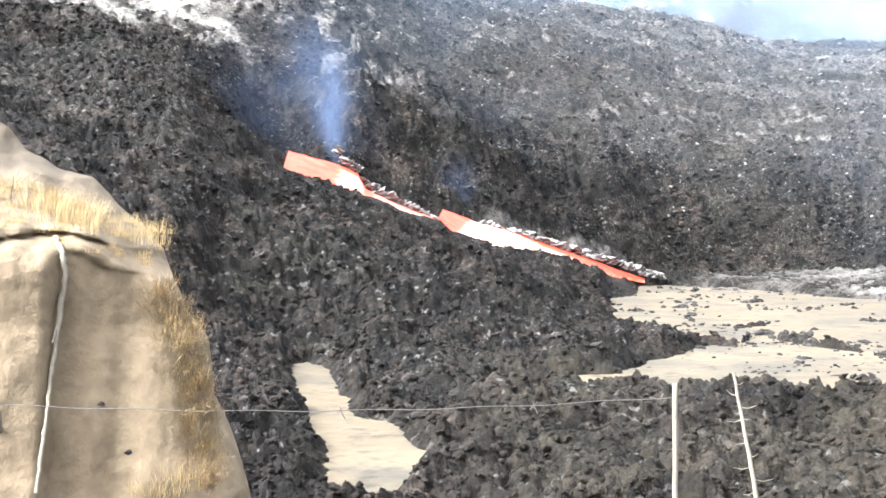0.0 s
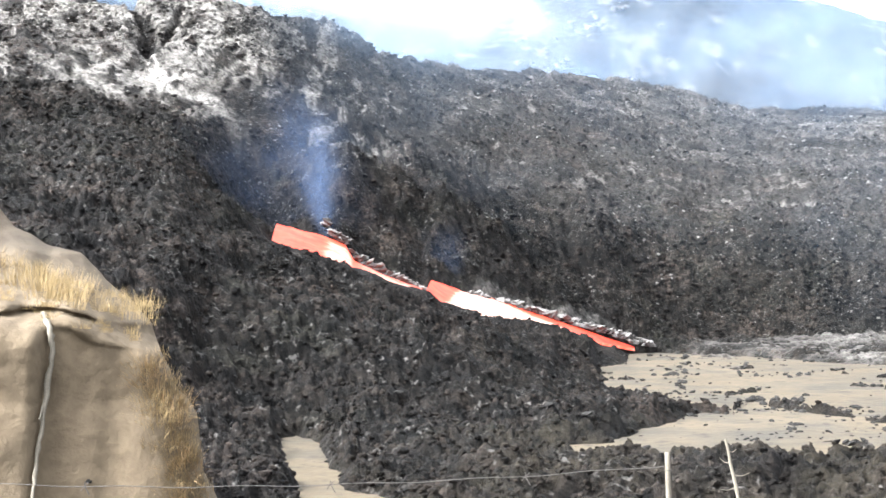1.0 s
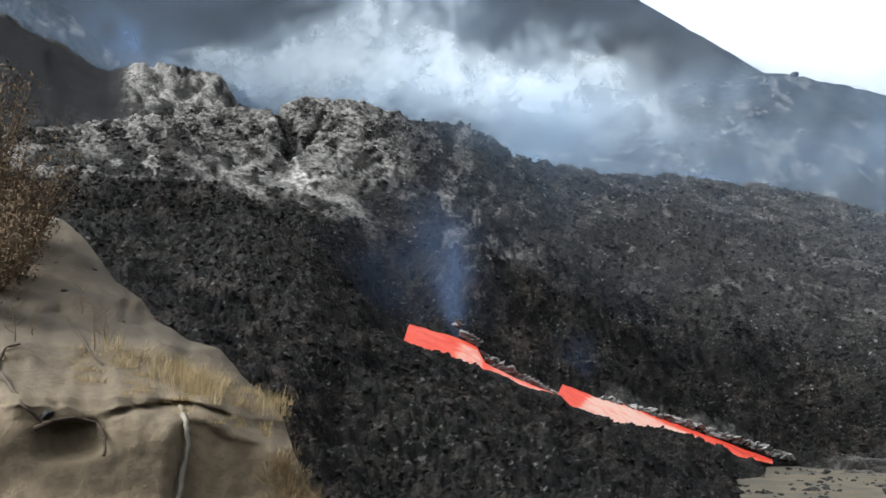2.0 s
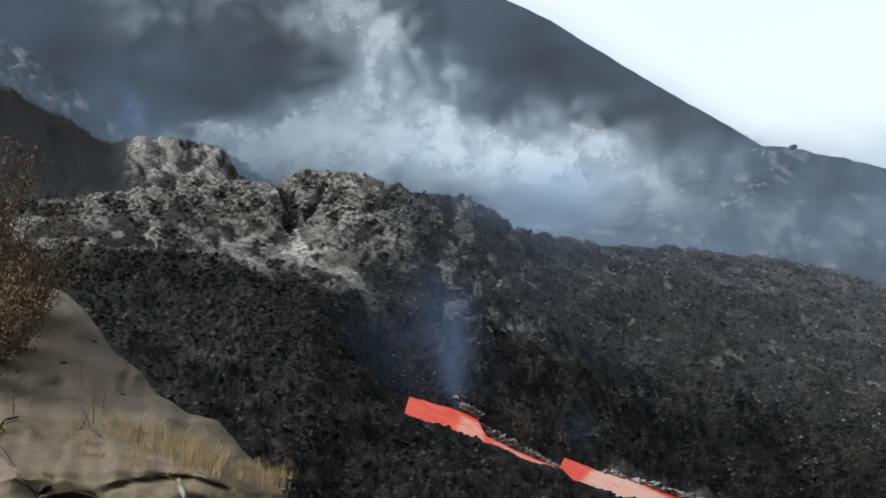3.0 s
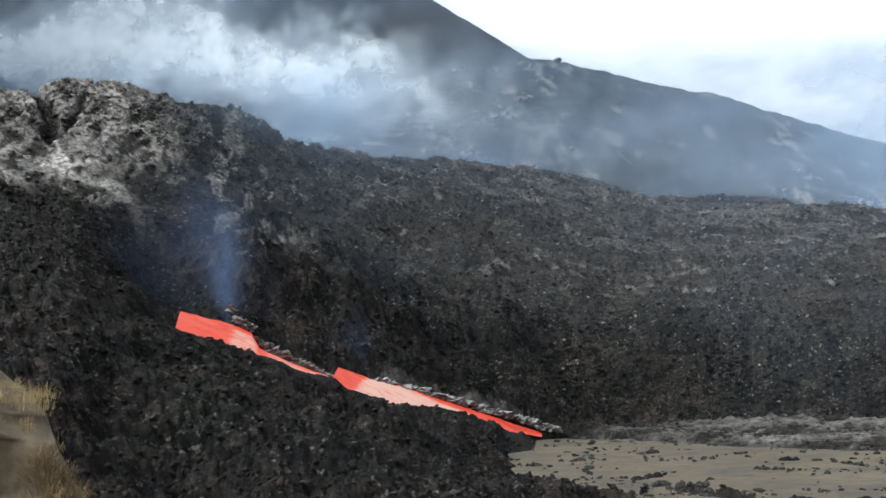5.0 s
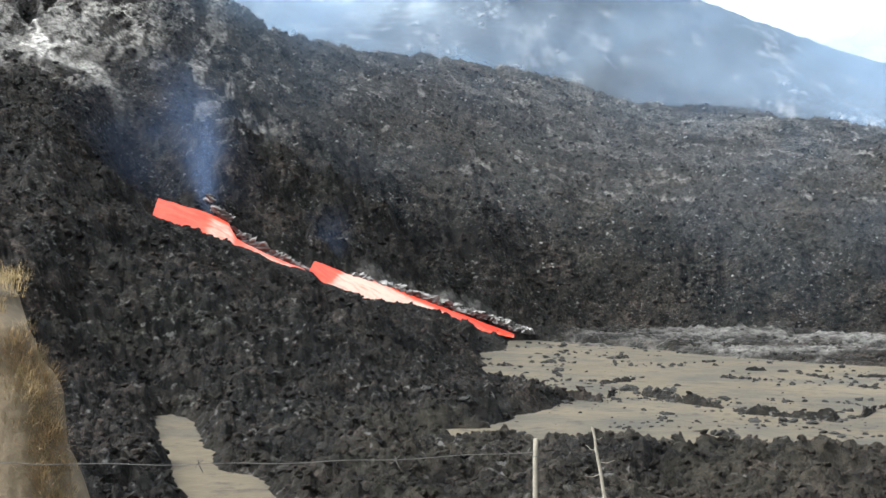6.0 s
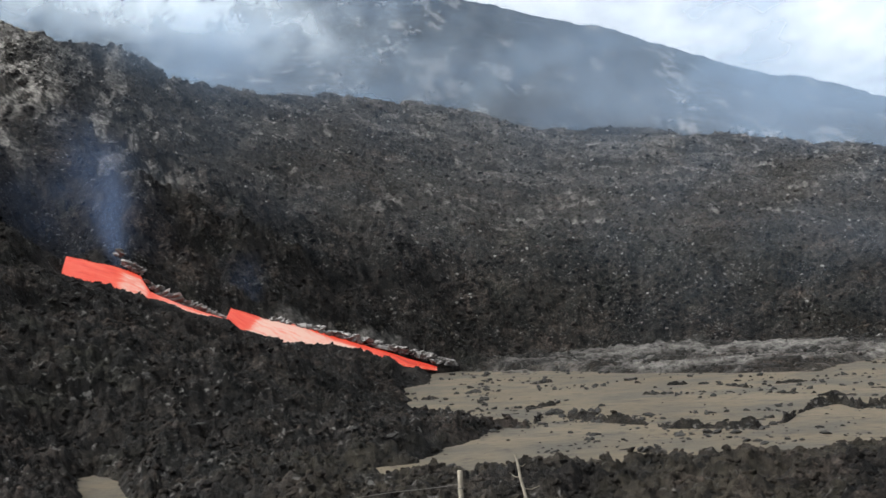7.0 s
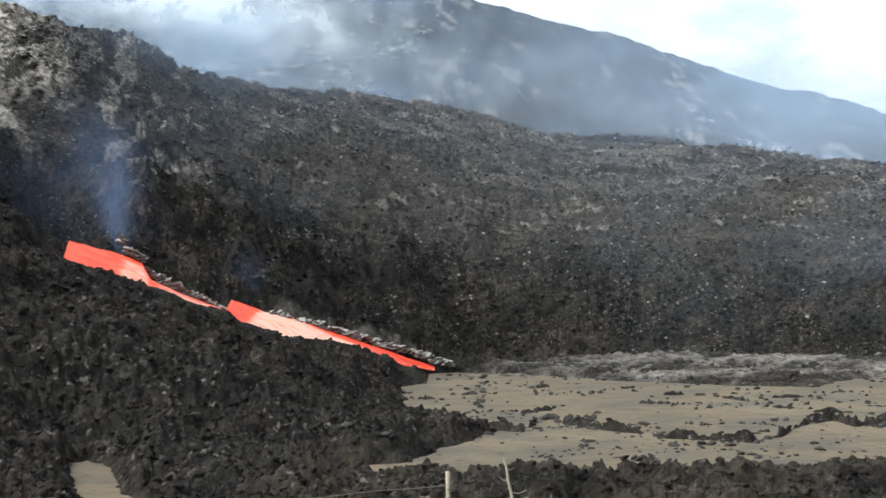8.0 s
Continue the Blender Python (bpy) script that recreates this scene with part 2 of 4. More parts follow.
def lava_material():
    m, n, l = material("molten_lava")
    at = n.new("ShaderNodeAttribute")
    at.attribute_name = "molten"
    streak = grain(n, l, 0.5, 5.0, 0.6, (0.35, 1.5, 1.5))
    heat = n.new("ShaderNodeMath")
    heat.operation = "MULTIPLY_ADD"
    l.new(ramp(n, l, streak, 0.3, 0.7, -0.22, 0.22), heat.inputs[0])
    heat.inputs[1].default_value = 1.0
    l.new(at.outputs["Fac"], heat.inputs[2])
    cr = n.new("ShaderNodeValToRGB")
    l.new(heat.outputs[0], cr.inputs[0])
    e = cr.color_ramp.elements
    e[0].position, e[0].color = 0.0, (0.55, 0.02, 0.012, 1)
    e[1].position, e[1].color = 1.0, (1.0, 0.63, 0.5, 1)
    for pos, c in ((0.3, (0.95, 0.065, 0.03, 1)), (0.6, (1.0, 0.12, 0.06, 1))):
        x = e.new(pos)
        x.color = c
    p = node(n, "ShaderNodeBsdfPrincipled", Roughness=0.6)
    p.inputs["Specular IOR Level"].default_value = 0.1
    p.inputs["Base Color"].default_value = (0.05, 0.02, 0.015, 1)
    l.new(cr.outputs[0], p.inputs["Emission Color"])
    p.inputs["Emission Strength"].default_value = 0.68
    o = n.new("ShaderNodeOutputMaterial")
    l.new(p.outputs[0], o.inputs[0])
    return m


MAT_LAVA = lava_material()


def smoke_material(name, colour):
    m, n, l = material(name)
    at = n.new("ShaderNodeAttribute")
    at.attribute_name = "thickness"
    clear = n.new("ShaderNodeBsdfTransparent")
    d = node(n, "ShaderNodeBsdfDiffuse", Color=rgb(colour))
    t = node(n, "ShaderNodeBsdfTranslucent", Color=rgb(colour))
    both = node(n, "ShaderNodeMixShader", Fac=0.5)
    l.new(d.outputs[0], both.inputs[1])
    l.new(t.outputs[0], both.inputs[2])
    mix = n.new("ShaderNodeMixShader")
    l.new(at.outputs["Fac"], mix.inputs[0])
    l.new(clear.outputs[0], mix.inputs[1])
    l.new(both.outputs[0], mix.inputs[2])
    o = n.new("ShaderNodeOutputMaterial")
    l.new(mix.outputs[0], o.inputs[0])
    return m


MAT_SMOKE = smoke_material("white_smoke", (0.46, 0.52, 0.555))
MAT_BILLOW = smoke_material("thick_smoke", (0.64, 0.67, 0.68))
MAT_FUME = smoke_material("deep_blue_fume", (0.14, 0.21, 0.36))
MAT_HAZE = smoke_material("haze_tint", (0.221, 0.301, 0.408))


# ---- mesh helpers ----
def mesh_of(name, co, faces, mat, attributes=None, smooth_shade=True):
    me = bpy.data.meshes.new(name)
    co = np.asarray(co, dtype=np.float32)
    faces = np.asarray(faces, dtype=np.int32)
    k = faces.shape[1]
    me.vertices.add(len(co))
    me.vertices.foreach_set("co", co.ravel())
    me.loops.add(faces.size)
    me.loops.foreach_set("vertex_index", faces.ravel())
    me.polygons.add(len(faces))
    me.polygons.foreach_set("loop_start", np.arange(0, faces.size, k, dtype=np.int32))
    me.polygons.foreach_set("use_smooth", np.full(len(faces), smooth_shade))
    for key, value in (attributes or {}).items():
        me.attributes.new(key, "FLOAT", "POINT").data.foreach_set("value", np.asarray(value, dtype=np.float32).ravel())
    me.update(calc_edges=True)
    me.materials.append(mat)
    return me


def grid_faces(rows, cols, wrap=False):
    i, j = np.meshgrid(np.arange(rows - 1), np.arange(cols if wrap else cols - 1), indexing="ij")
    i, j = i.ravel(), j.ravel()
    k = (j + 1) % cols
    return np.stack([i * cols + j, i * cols + k, (i + 1) * cols + k, (i + 1) * cols + j], 1)


def part(name, data, parent, label=""):
    ob = new(name, data)
    ob.parent = parent
    return tagged(ob, label)


def tube(points, radii, sides=7):
    """A round stem along points; vertices and quads."""
    pts = np.asarray(points, float)
    tang = np.gradient(pts, axis=0)
    tang /= np.linalg.norm(tang, axis=1)[:, None] + 1e-9
    ref = np.array([0.31, 0.9, 0.3])
    side = np.cross(tang, ref)
    side /= np.linalg.norm(side, axis=1)[:, None] + 1e-9
    up = np.cross(side, tang)
    a = np.linspace(0, 2 * np.pi, sides, endpoint=False)
    r = np.asarray(radii, float)[:, None, None]
    co = pts[:, None] + r * (np.cos(a)[None, :, None] * side[:, None] + np.sin(a)[None, :, None] * up[:, None])
    return co.reshape(-1, 3), grid_faces(len(pts), sides, True)


def join(pieces):
    cos, faces, n = [], [], 0
    for co, fc in pieces:
        cos.append(np.asarray(co))
        faces.append(np.asarray(fc) + n)
        n += len(co)
    return np.concatenate(cos), np.concatenate(faces)


# ---- the lie of the land: heights by compass angle and distance ----
def value(az, pairs, soft=0.0):
    """A curve over the compass angle, rounded over soft degrees."""
    a, e = zip(*pairs)
    return np.mean([np.interp(az + d, a, e) for d in np.linspace(-soft, soft, 9)], axis=0)


def rise(az, pairs, soft=0.0):
    return np.tan(np.radians(value(az, pairs, soft)))


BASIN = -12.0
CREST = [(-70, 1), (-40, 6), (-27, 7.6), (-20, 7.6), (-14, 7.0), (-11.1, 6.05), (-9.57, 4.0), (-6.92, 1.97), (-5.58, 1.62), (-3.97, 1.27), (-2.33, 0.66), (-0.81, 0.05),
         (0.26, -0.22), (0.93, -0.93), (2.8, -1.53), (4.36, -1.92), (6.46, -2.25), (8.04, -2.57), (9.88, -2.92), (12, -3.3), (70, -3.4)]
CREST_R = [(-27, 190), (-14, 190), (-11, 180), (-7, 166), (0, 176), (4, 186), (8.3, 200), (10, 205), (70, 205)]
CHANNEL = [(-70, 1.5), (-27, 8.2), (-14, 7.7), (-11.1, 6.2), (-9, 4.0), (-6.9, 3.0), (-4.37, 2.3), (-3.3, 1.7), (-1.7, 0.6), (0, -0.2), (0.34, 0.3), (2, -0.3),
           (3.58, -0.7), (5.16, -1.3), (7.27, -1.95), (9.88, -2.85), (12, -2.85), (17.7, -2.65), (25.3, -2.4), (70, -2.4)]
WALL = [(-70, 2), (-27, 9), (-20, 9.3), (-14, 9.0), (-10, 8.0), (-5, 7.0), (0, 4.8), (5, 3.2), (10, 2.3), (16, 1.9), (24, 1.5), (31, 1.2), (70, 0)]
WALL_R = [(-27, 225), (-11, 232), (-5, 236), (4, 246), (10, 258), (30, 264)]
RIDGE = [(-70, 3), (-40, 9), (-26, 11.0), (-23.2, 11.5), (-20.2, 12.1), (-17.7, 12.85), (-13.7, 12.8), (-12.1, 13.35), (-10, 13.3), (-6.7, 12.7), (-4.5, 12.1),
         (-2.4, 11.3), (0.3, 10.2), (2.6, 9.9), (6, 9.85), (9.5, 9.15), (12.7, 8.6), (16.1, 7.5), (20, 7.36), (23.9, 6.95), (27.6, 6.2), (30.4, 5.8), (70, 1)]
RIDGE_R = [(-27, 266), (-9, 275), (-4, 318), (2, 420), (8, 500), (16, 540), (30, 560)]
HUMP = [(-70, 3), (-40, 14), (-26.2, 16.3), (-23.4, 15.3), (-20.6, 14.1), (-19.7, 14.1), (-18.8, 14.4), (-17.7, 14.2), (-15.6, 14.3), (-14.6, 13.0), (-13.5, 12.4), (-9, 11.5), (0, 9), (30, 4.5), (70, 0.5)]
HUMP_2 = [(-70, 3), (-40, 19), (-26.3, 18.6), (-24, 17.4), (-21, 15.1), (-17, 13.6), (-10, 12), (0, 9.5), (30, 5), (70, 0.5)]
SHOULDER = [(-70, 3), (-30, 16), (-10, 14.0), (0, 12), (3, 12.3), (5, 13.7), (7, 14.3), (9.4, 14.6), (11.1, 14.35), (13.3, 13.8),
            (16.2, 12.98), (18.3, 12.28), (21.4, 11.3), (26.4, 9.55), (30.4, 8.08), (45, 4), (70, 1)]
CONE = [(-110, 2), (-70, 14), (-30, 30), (-15, 27), (-0.13, 20.6), (3.1, 18.6), (5.8, 17.05), (8.3, 15.5), (9.5, 14.75), (14, 11.8), (30, 3), (70, 0.5)]


def flat_outline(pairs):
    """The outline of a flat at the basin's level, from compass angles and dips below the eye."""
    out = []
    for az, dip in pairs:
        r = -BASIN / math.tan(radians(dip))
        out.append((r * math.sin(radians(az)), r * math.cos(radians(az))))
    return out


POOL = flat_outline([(-6.49, 6.85), (-5.84, 6.73), (-4.65, 7.4), (-4.47, 8.44), (-3.73, 9.23), (-2.0, 9.64), (-0.81, 10.94), (-1.1, 12.1), (-2.2, 12.95), (-3.4, 13.5),
                     (-4.75, 13.4), (-4.79, 10.9), (-5.45, 9.86), (-6.23, 8.03)])
SEAM = [(12.28, 5.81), (13.07, 5.8), (14.12, 5.87), (14.67, 5.43), (15.34, 5.25), (15.97, 5.59), (17.89, 5.78), (20.35, 6.12), (22.13, 6.21), (23.38, 6.27), (24.63, 6.25),
        (25.63, 6.05), (26.64, 5.45), (27.87, 5.23), (28.81, 5.51), (29.95, 5.33), (40, 5.3)]
FLAT_TOP = [(8.32, 3.15), (10.3, 3.12), (11.9, 3.2), (15.8, 3.35), (18.4, 3.6), (21, 3.7), (23.5, 3.8), (27.2, 3.85), (28.4, 3.6), (30.1, 3.3), (40, 3.3)]
FLATS = [POOL,
         flat_outline(FLAT_TOP + [(a, d - 0.08) for a, d in SEAM[::-1]] + [(11.5, 5.54), (9.13, 5.37), (7.56, 5.12), (8.78, 4.54), (8.41, 3.86)]),
         flat_outline([(5.08, 7.35), (6.65, 7.4), (9.29, 7.29), (10.38, 6.7), (12.26, 6.2)] + [(a, d + 0.1) for a, d in SEAM[1:]] +
                      [(40, 7.2), (29.84, 7.07), (27.48, 7.53), (26.25, 7.83), (24.3, 7.47), (23.03, 7.87), (21.15, 7.65), (19.9, 7.23), (19.34, 7.85), (18.18, 7.84), (14.53, 7.93),
                       (11.1, 8.06), (9.27, 7.76), (8.99, 8.05), (5.06, 7.81)])]
# short rows of broken crust standing out of the flats
CHAIN = flat_outline([(12.2, 3.3), (11.98, 4.05), (12.03, 4.58), (11.79, 5.09), (12.03, 5.57)])
ROWS = [flat_outline(q) for q in ([(18.0, 3.98), (19.2, 3.9)], [(20.7, 4.22), (22.75, 4.24), (24.5, 4.5)],
                                  [(13.6, 5.1), (15.2, 4.9)], [(22.0, 5.65), (22.7, 5.6)], [(9.1, 3.42), (9.75, 3.36)], [(16.6, 6.3), (17.2, 6.45), (16.9, 6.7)], [(14.9, 7.1), (15.4, 6.95)],
                                  [(27.9, 4.9), (31, 5.1)], [(12.3, 5.2), (14.5, 5.0)], [(16.2, 5.3), (18.2, 5.55)], [(24.8, 5.5), (26.3, 5.6)], [(19.5, 4.6), (21.5, 4.65)], [(25.0, 4.75), (27.0, 4.8)],
                                  [(19.4, 7.2), (21.1, 7.4)], [(13.2, 7.3), (14.2, 7.35)], [(14.4, 3.9), (14.9, 3.85)])]

AZ = np.unique(np.concatenate([np.arange(-180, -30, 3.0), np.arange(-30, 34, 0.07), np.arange(34, 180, 3.0)]))
one = np.ones_like(AZ)
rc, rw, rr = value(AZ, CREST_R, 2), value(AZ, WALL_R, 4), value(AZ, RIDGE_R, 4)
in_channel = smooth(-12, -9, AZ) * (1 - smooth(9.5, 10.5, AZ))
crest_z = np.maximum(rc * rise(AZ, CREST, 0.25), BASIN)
chan_r = rc + 13 + (232.0 - 218.0) * smooth(8.5, 15, AZ)
chan_z, wall_z = np.maximum(chan_r * rise(AZ, CHANNEL), BASIN - 0.2), rw * rise(AZ, WALL, 3)
NODES = [(-0.03 * one, -1.62 * one, 1), (4 * one, -1.9 * one, 6), (9 * one, -2.75 * one, 8), (20 * one, -6.5 * one, 8), (36 * one, -10.4 * one, 8), (46 * one, -11.8 * one, 40),
         (75 * one, (BASIN + 0.1) * one, 90), (rc, crest_z, 180), (rc + 4, crest_z - 1.5 * in_channel, 8),
         (chan_r, chan_z, 14), (chan_r + 0.55 * (rw - chan_r), chan_z + 0.66 * (wall_z - chan_z), 60), (chan_r + 0.9 * (rw - chan_r), chan_z + 0.95 * (wall_z - chan_z), 35),
         (rw + 22, wall_z + 22 * (rr * rise(AZ, RIDGE, 0.4) - wall_z) / (rr - rw) + 0.8, 30), (rr, rr * rise(AZ, RIDGE, 0.4), 155),
         (rr + 30, rr * rise(AZ, RIDGE, 0.4) - 14, 8), (rr + 95, (rr + 95) * rise(AZ, HUMP, 0.35), 45), (rr + 110, (rr + 110) * rise(AZ, HUMP, 0.35) - 3, 4),
         (rr + 190, (rr + 190) * rise(AZ, HUMP_2, 1.0), 40), (rr + 230, (rr + 230) * rise(AZ, HUMP_2, 1.0) - 15, 6), (1000 * one, 1000 * rise(AZ, SHOULDER, 0.5), 90),
         (1070 * one, 1000 * rise(AZ, SHOULDER, 0.5) - 30, 6), (1500 * one, 1500 * rise(AZ, CONE), 50), (1900 * one, 1200 * rise(AZ, CONE), 6), (4600 * one, 0 * one, 6)]

RR, ZZ = [NODES[0][0]], [NODES[0][1]]
for (r0, z0, _), (r1, z1, count) in zip(NODES, NODES[1:]):
    for k in range(1, count + 1):
        s = k / count
        RR.append(r0 + (r1 - r0) * s)
        ZZ.append(z0 + (z1 - z0) * s)
RR, ZZ = np.array(RR), np.array(ZZ)
AA = np.broadcast_to(AZ, RR.shape)
AA = AA + (0.9 * vnoise(AA / 4.2, RR / 30, 201) + 0.2 * vnoise(AA / 1.5, RR / 13, 202)) * np.maximum(smooth(15, 45, RR - rc), smooth(85, 140, RR) * (1 - smooth(-9.6, -8.4, AZ))) * (1 - smooth(500, 700, RR)) * (np.abs(AA) < 33)
XX, YY = RR * np.sin(np.radians(AA)), RR * np.cos(np.radians(AA))


def flats_distance(x, y):
    wob = (0.45 + 0.5 * smooth(95, 130, np.hypot(x, y))) * fbm(x / 5, y / 5, 5, 31, 0.6)
    return np.min([polygon_distance(x, y, p) + s for p, s in zip(FLATS, (0.0, -0.3, -0.3))], axis=0) + wob


def land(x, y, r, az, z):
    """Heights with all relief, and the pale powdery ash, paler far tone and black ash on them."""
    base_el = np.degrees(np.arctan2(z, r))
    front = smooth(35, 45, r)
    q = r - np.interp(az, AZ, rr) + 310
    far = smooth(420, 620, q)
    lim = chan_limit(az)
    basin = r < lim
    sd = np.full(x.shape, 60.0)
    near = (r > 40) & (r < 260)
    sd[near] = flats_distance(x[near], y[near])
    shore = smooth(-0.6, 1.9, sd)
    bank_up = smooth(0.0, 1.0, sd / (22.0 - 14.0 * smooth(120, 165, r)))
    bank_up = np.maximum(bank_up, smooth(-22, -6, r - np.interp(az, AZ, rc)) * (1 - smooth(8.8, 10, az)))
    rise_up = np.where(basin, np.maximum(z - BASIN, 0) * bank_up, z - BASIN)
    z = np.where(r > 46, BASIN + rise_up, z)
    far_bars = smooth(0.0, 0.3, fbm(az * 0.8, (r - 218) / 3.2, 4, 34)) * smooth(190, 208, r) * smooth(9.5, 12, az) * 0.85
    islands = 0.7 * smooth(0.5, 0.68, fbm(x / 5, y / 4, 4, 33)) * smooth(70, 110, r) * (x > 0)
    seam_r = 12 / np.tan(np.radians(value(az, SEAM)))
    seam = smooth(1.9, 0.4, np.abs(r - seam_r - 1.6 * fbm(az / 1.3, r * 0, 4, 37))) * smooth(-0.2, 0.15, fbm(az / 0.9, r / 8, 3, 38)) * smooth(11.8, 12.4, az)
    rows = np.zeros(x.shape)
    rows[near] = smooth(1.1, 0.3, np.min([line_distance(x[near], y[near], q) for q in ROWS], axis=0) + 0.9 * fbm(x[near] / 2.5, y[near] / 2.5, 3, 47))
    islands = np.maximum(np.maximum(islands, far_bars), np.maximum(1.05 * seam, 0.8 * rows * smooth(-0.1, 0.2, fbm(x / 3, y / 3, 3, 48))))
    z = z + np.where((r > 46) & basin, -0.62 + 0.9 * np.maximum(shore, 0.75 * islands), 0)
    amp = np.where(basin, 0.2 + 0.8 * np.maximum(shore, 0.25 * islands), 1.0) * front
    crusty = smooth(-3, 3, r - 12 / np.tan(np.radians(value(az, FLAT_TOP)))) * (1 - smooth(222, 236, r)) * smooth(11.5, 14, az)
    amp = amp * (1 - 0.88 * crusty)
    crest = 1 - 0.75 * np.exp(-(((r - np.interp(az, AZ, rc) - 3) / 10) ** 2)) * smooth(-9, -7, az) * (1 - smooth(10, 11, az))
    wall = smooth(0, 25, r - lim) * (1 - smooth(240, 300, r)) * smooth(-8, -2, az)
    warp = az + 0.8 * fbm(x / 22, y / 22, 3, 14)
    rel = 2.2 * fbm(x / 26, y / 26, 3, 1) * smooth(0, 30, sd)
    rel = rel + 0.75 * blocks(x / 1.5, y / 1.5, 3) + 0.55 * blocks(x / 0.75, y / 0.75, 4) + 0.3 * vnoise(x / 0.45, y / 0.6, 11) + 1.2 * fbm(x / 5, y / 5, 4, 8, 0.5) + 1.5 * (0.35 - np.abs(fbm(x / 7, y / 7, 3, 9))) + 1.1 * (0.3 - np.abs(fbm(x / 3, y / 3, 3, 10)))
    rel = rel + (1 - smooth(205, 225, r)) * smooth(2, 12, sd) * (1.1 * fbm(x / 9, y / 9, 3, 19) + 1.6 * (0.3 - np.abs(fbm((x + 0.5 * y) / 13, (y - 0.5 * x) / 6, 3, 20))))
    rel = rel * np.where((r < 96) & (az > -3), 0.8, 1.0) + smooth(125, 100, r) * (0.3 * blocks(x / 0.42, y / 0.5, 18) - 0.12)
    rel = rel + wall * (1 - 0.7 * (1 - smooth(-7, -3, az))) * 4.5 * fbm(x / 11, y / 11, 3, 15) + wall * (2.8 * np.abs(vnoise(warp / 1.7, r / 30, 12)) + 1.1 * np.abs(vnoise(warp / 0.6, r / 14, 13)) - 1.1)
    rel = rel * (1 - 0.5 * (1 - smooth(-6, -3, az)) * smooth(215, 235, r) * (q < 330))
    calm = 1 - 0.6 * smooth(-4, 1, az) - 0.72 * (1 - smooth(-7, -4, az)) * (q < 345)
    rel = rel + smooth(240, 320, r) * calm * (3.0 * fbm(x / 15, y / 15, 5, 21, 0.6) + 1.3 * blocks(x / 5, y / 5, 22))
    rel = rel + smooth(270, 330, r) * smooth(-3, 3, az) * (1.7 * (0.3 - np.abs(fbm(warp / 3.2, r / 9, 4, 23, 0.55))) + 0.6 * blocks(x / 6, y / 4, 24) + 0.8 * blocks(x / 3, y / 2.4, 25))
    rel = rel * (1 - far) + far * (8 * fbm(x / 80, y / 80, 6, 5) + 1.2 * blocks(x / 11, y / 11, 6) + 1.5 * fbm(x / 12, y / 12, 4, 7))
    smooth_ash = smooth(-19.8, -21.0, az) * smooth(353, 383, q) * (1 - smooth(412, 416, q))
    amp = amp * (1 - 0.85 * smooth_ash) * (1 - smooth(1080, 1200, r) * 0.6)
    chan = smooth(2, 4, r - np.interp(az, AZ, rc)) * (1 - smooth(13, 14.5, r - np.interp(az, AZ, rc))) * smooth(-7.5, -7, az) * (1 - smooth(9.8, 10.2, az))
    z = z - 1.1 * chan
    hollow = np.exp(-(((az + 7.3) / 2.4) ** 2) - ((r - 206) / 16) ** 2)
    z = z + amp * crest * rel - 13 * hollow
    streak = 0.6 * fbm(warp / 4 + r / 140, r / 40, 3, 43) + 0.8 * fbm(warp / 1.5 + r / 90, r / 24 - az / 3, 5, 41, 0.6)
    flank_top = smooth(202, 250, r) * (1 - smooth(-5, 1, az))
    ropy = 0.5 - 1.6 * np.abs(fbm(warp / 1.9 + r / 60, r / 13, 4, 44, 0.55))
    z = z + 0.5 * ropy * flank_top * (q < 430)
    dust_and_tone = 0.13 * smooth(290, 400, r) * smooth(-4, 2, az) * smooth(0.0, 0.5, ropy + 0.7 * streak)
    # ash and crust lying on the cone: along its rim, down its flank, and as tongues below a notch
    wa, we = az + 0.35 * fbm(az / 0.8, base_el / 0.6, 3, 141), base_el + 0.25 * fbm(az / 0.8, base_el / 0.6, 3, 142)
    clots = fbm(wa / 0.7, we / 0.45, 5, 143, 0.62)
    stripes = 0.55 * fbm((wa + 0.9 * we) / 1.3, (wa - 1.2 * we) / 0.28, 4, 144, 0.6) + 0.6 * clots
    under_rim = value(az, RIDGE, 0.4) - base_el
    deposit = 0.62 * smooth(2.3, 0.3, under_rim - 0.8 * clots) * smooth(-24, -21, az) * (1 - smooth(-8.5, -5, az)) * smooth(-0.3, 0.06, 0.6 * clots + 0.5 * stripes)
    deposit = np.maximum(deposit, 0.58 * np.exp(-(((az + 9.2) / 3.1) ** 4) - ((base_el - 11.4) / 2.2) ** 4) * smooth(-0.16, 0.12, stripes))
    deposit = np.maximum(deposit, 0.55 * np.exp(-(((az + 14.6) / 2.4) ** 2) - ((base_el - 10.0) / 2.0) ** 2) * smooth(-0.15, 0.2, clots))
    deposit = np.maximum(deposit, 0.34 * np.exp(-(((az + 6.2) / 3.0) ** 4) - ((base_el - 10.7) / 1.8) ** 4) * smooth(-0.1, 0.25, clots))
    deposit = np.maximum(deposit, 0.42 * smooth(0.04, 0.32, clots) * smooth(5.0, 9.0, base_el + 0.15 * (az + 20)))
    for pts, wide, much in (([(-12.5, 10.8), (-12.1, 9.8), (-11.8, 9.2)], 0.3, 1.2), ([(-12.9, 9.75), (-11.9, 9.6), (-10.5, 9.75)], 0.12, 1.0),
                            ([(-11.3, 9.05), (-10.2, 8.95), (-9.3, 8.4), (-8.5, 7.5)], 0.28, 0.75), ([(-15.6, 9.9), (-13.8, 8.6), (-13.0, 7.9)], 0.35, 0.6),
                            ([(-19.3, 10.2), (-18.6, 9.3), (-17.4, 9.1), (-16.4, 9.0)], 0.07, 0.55)):
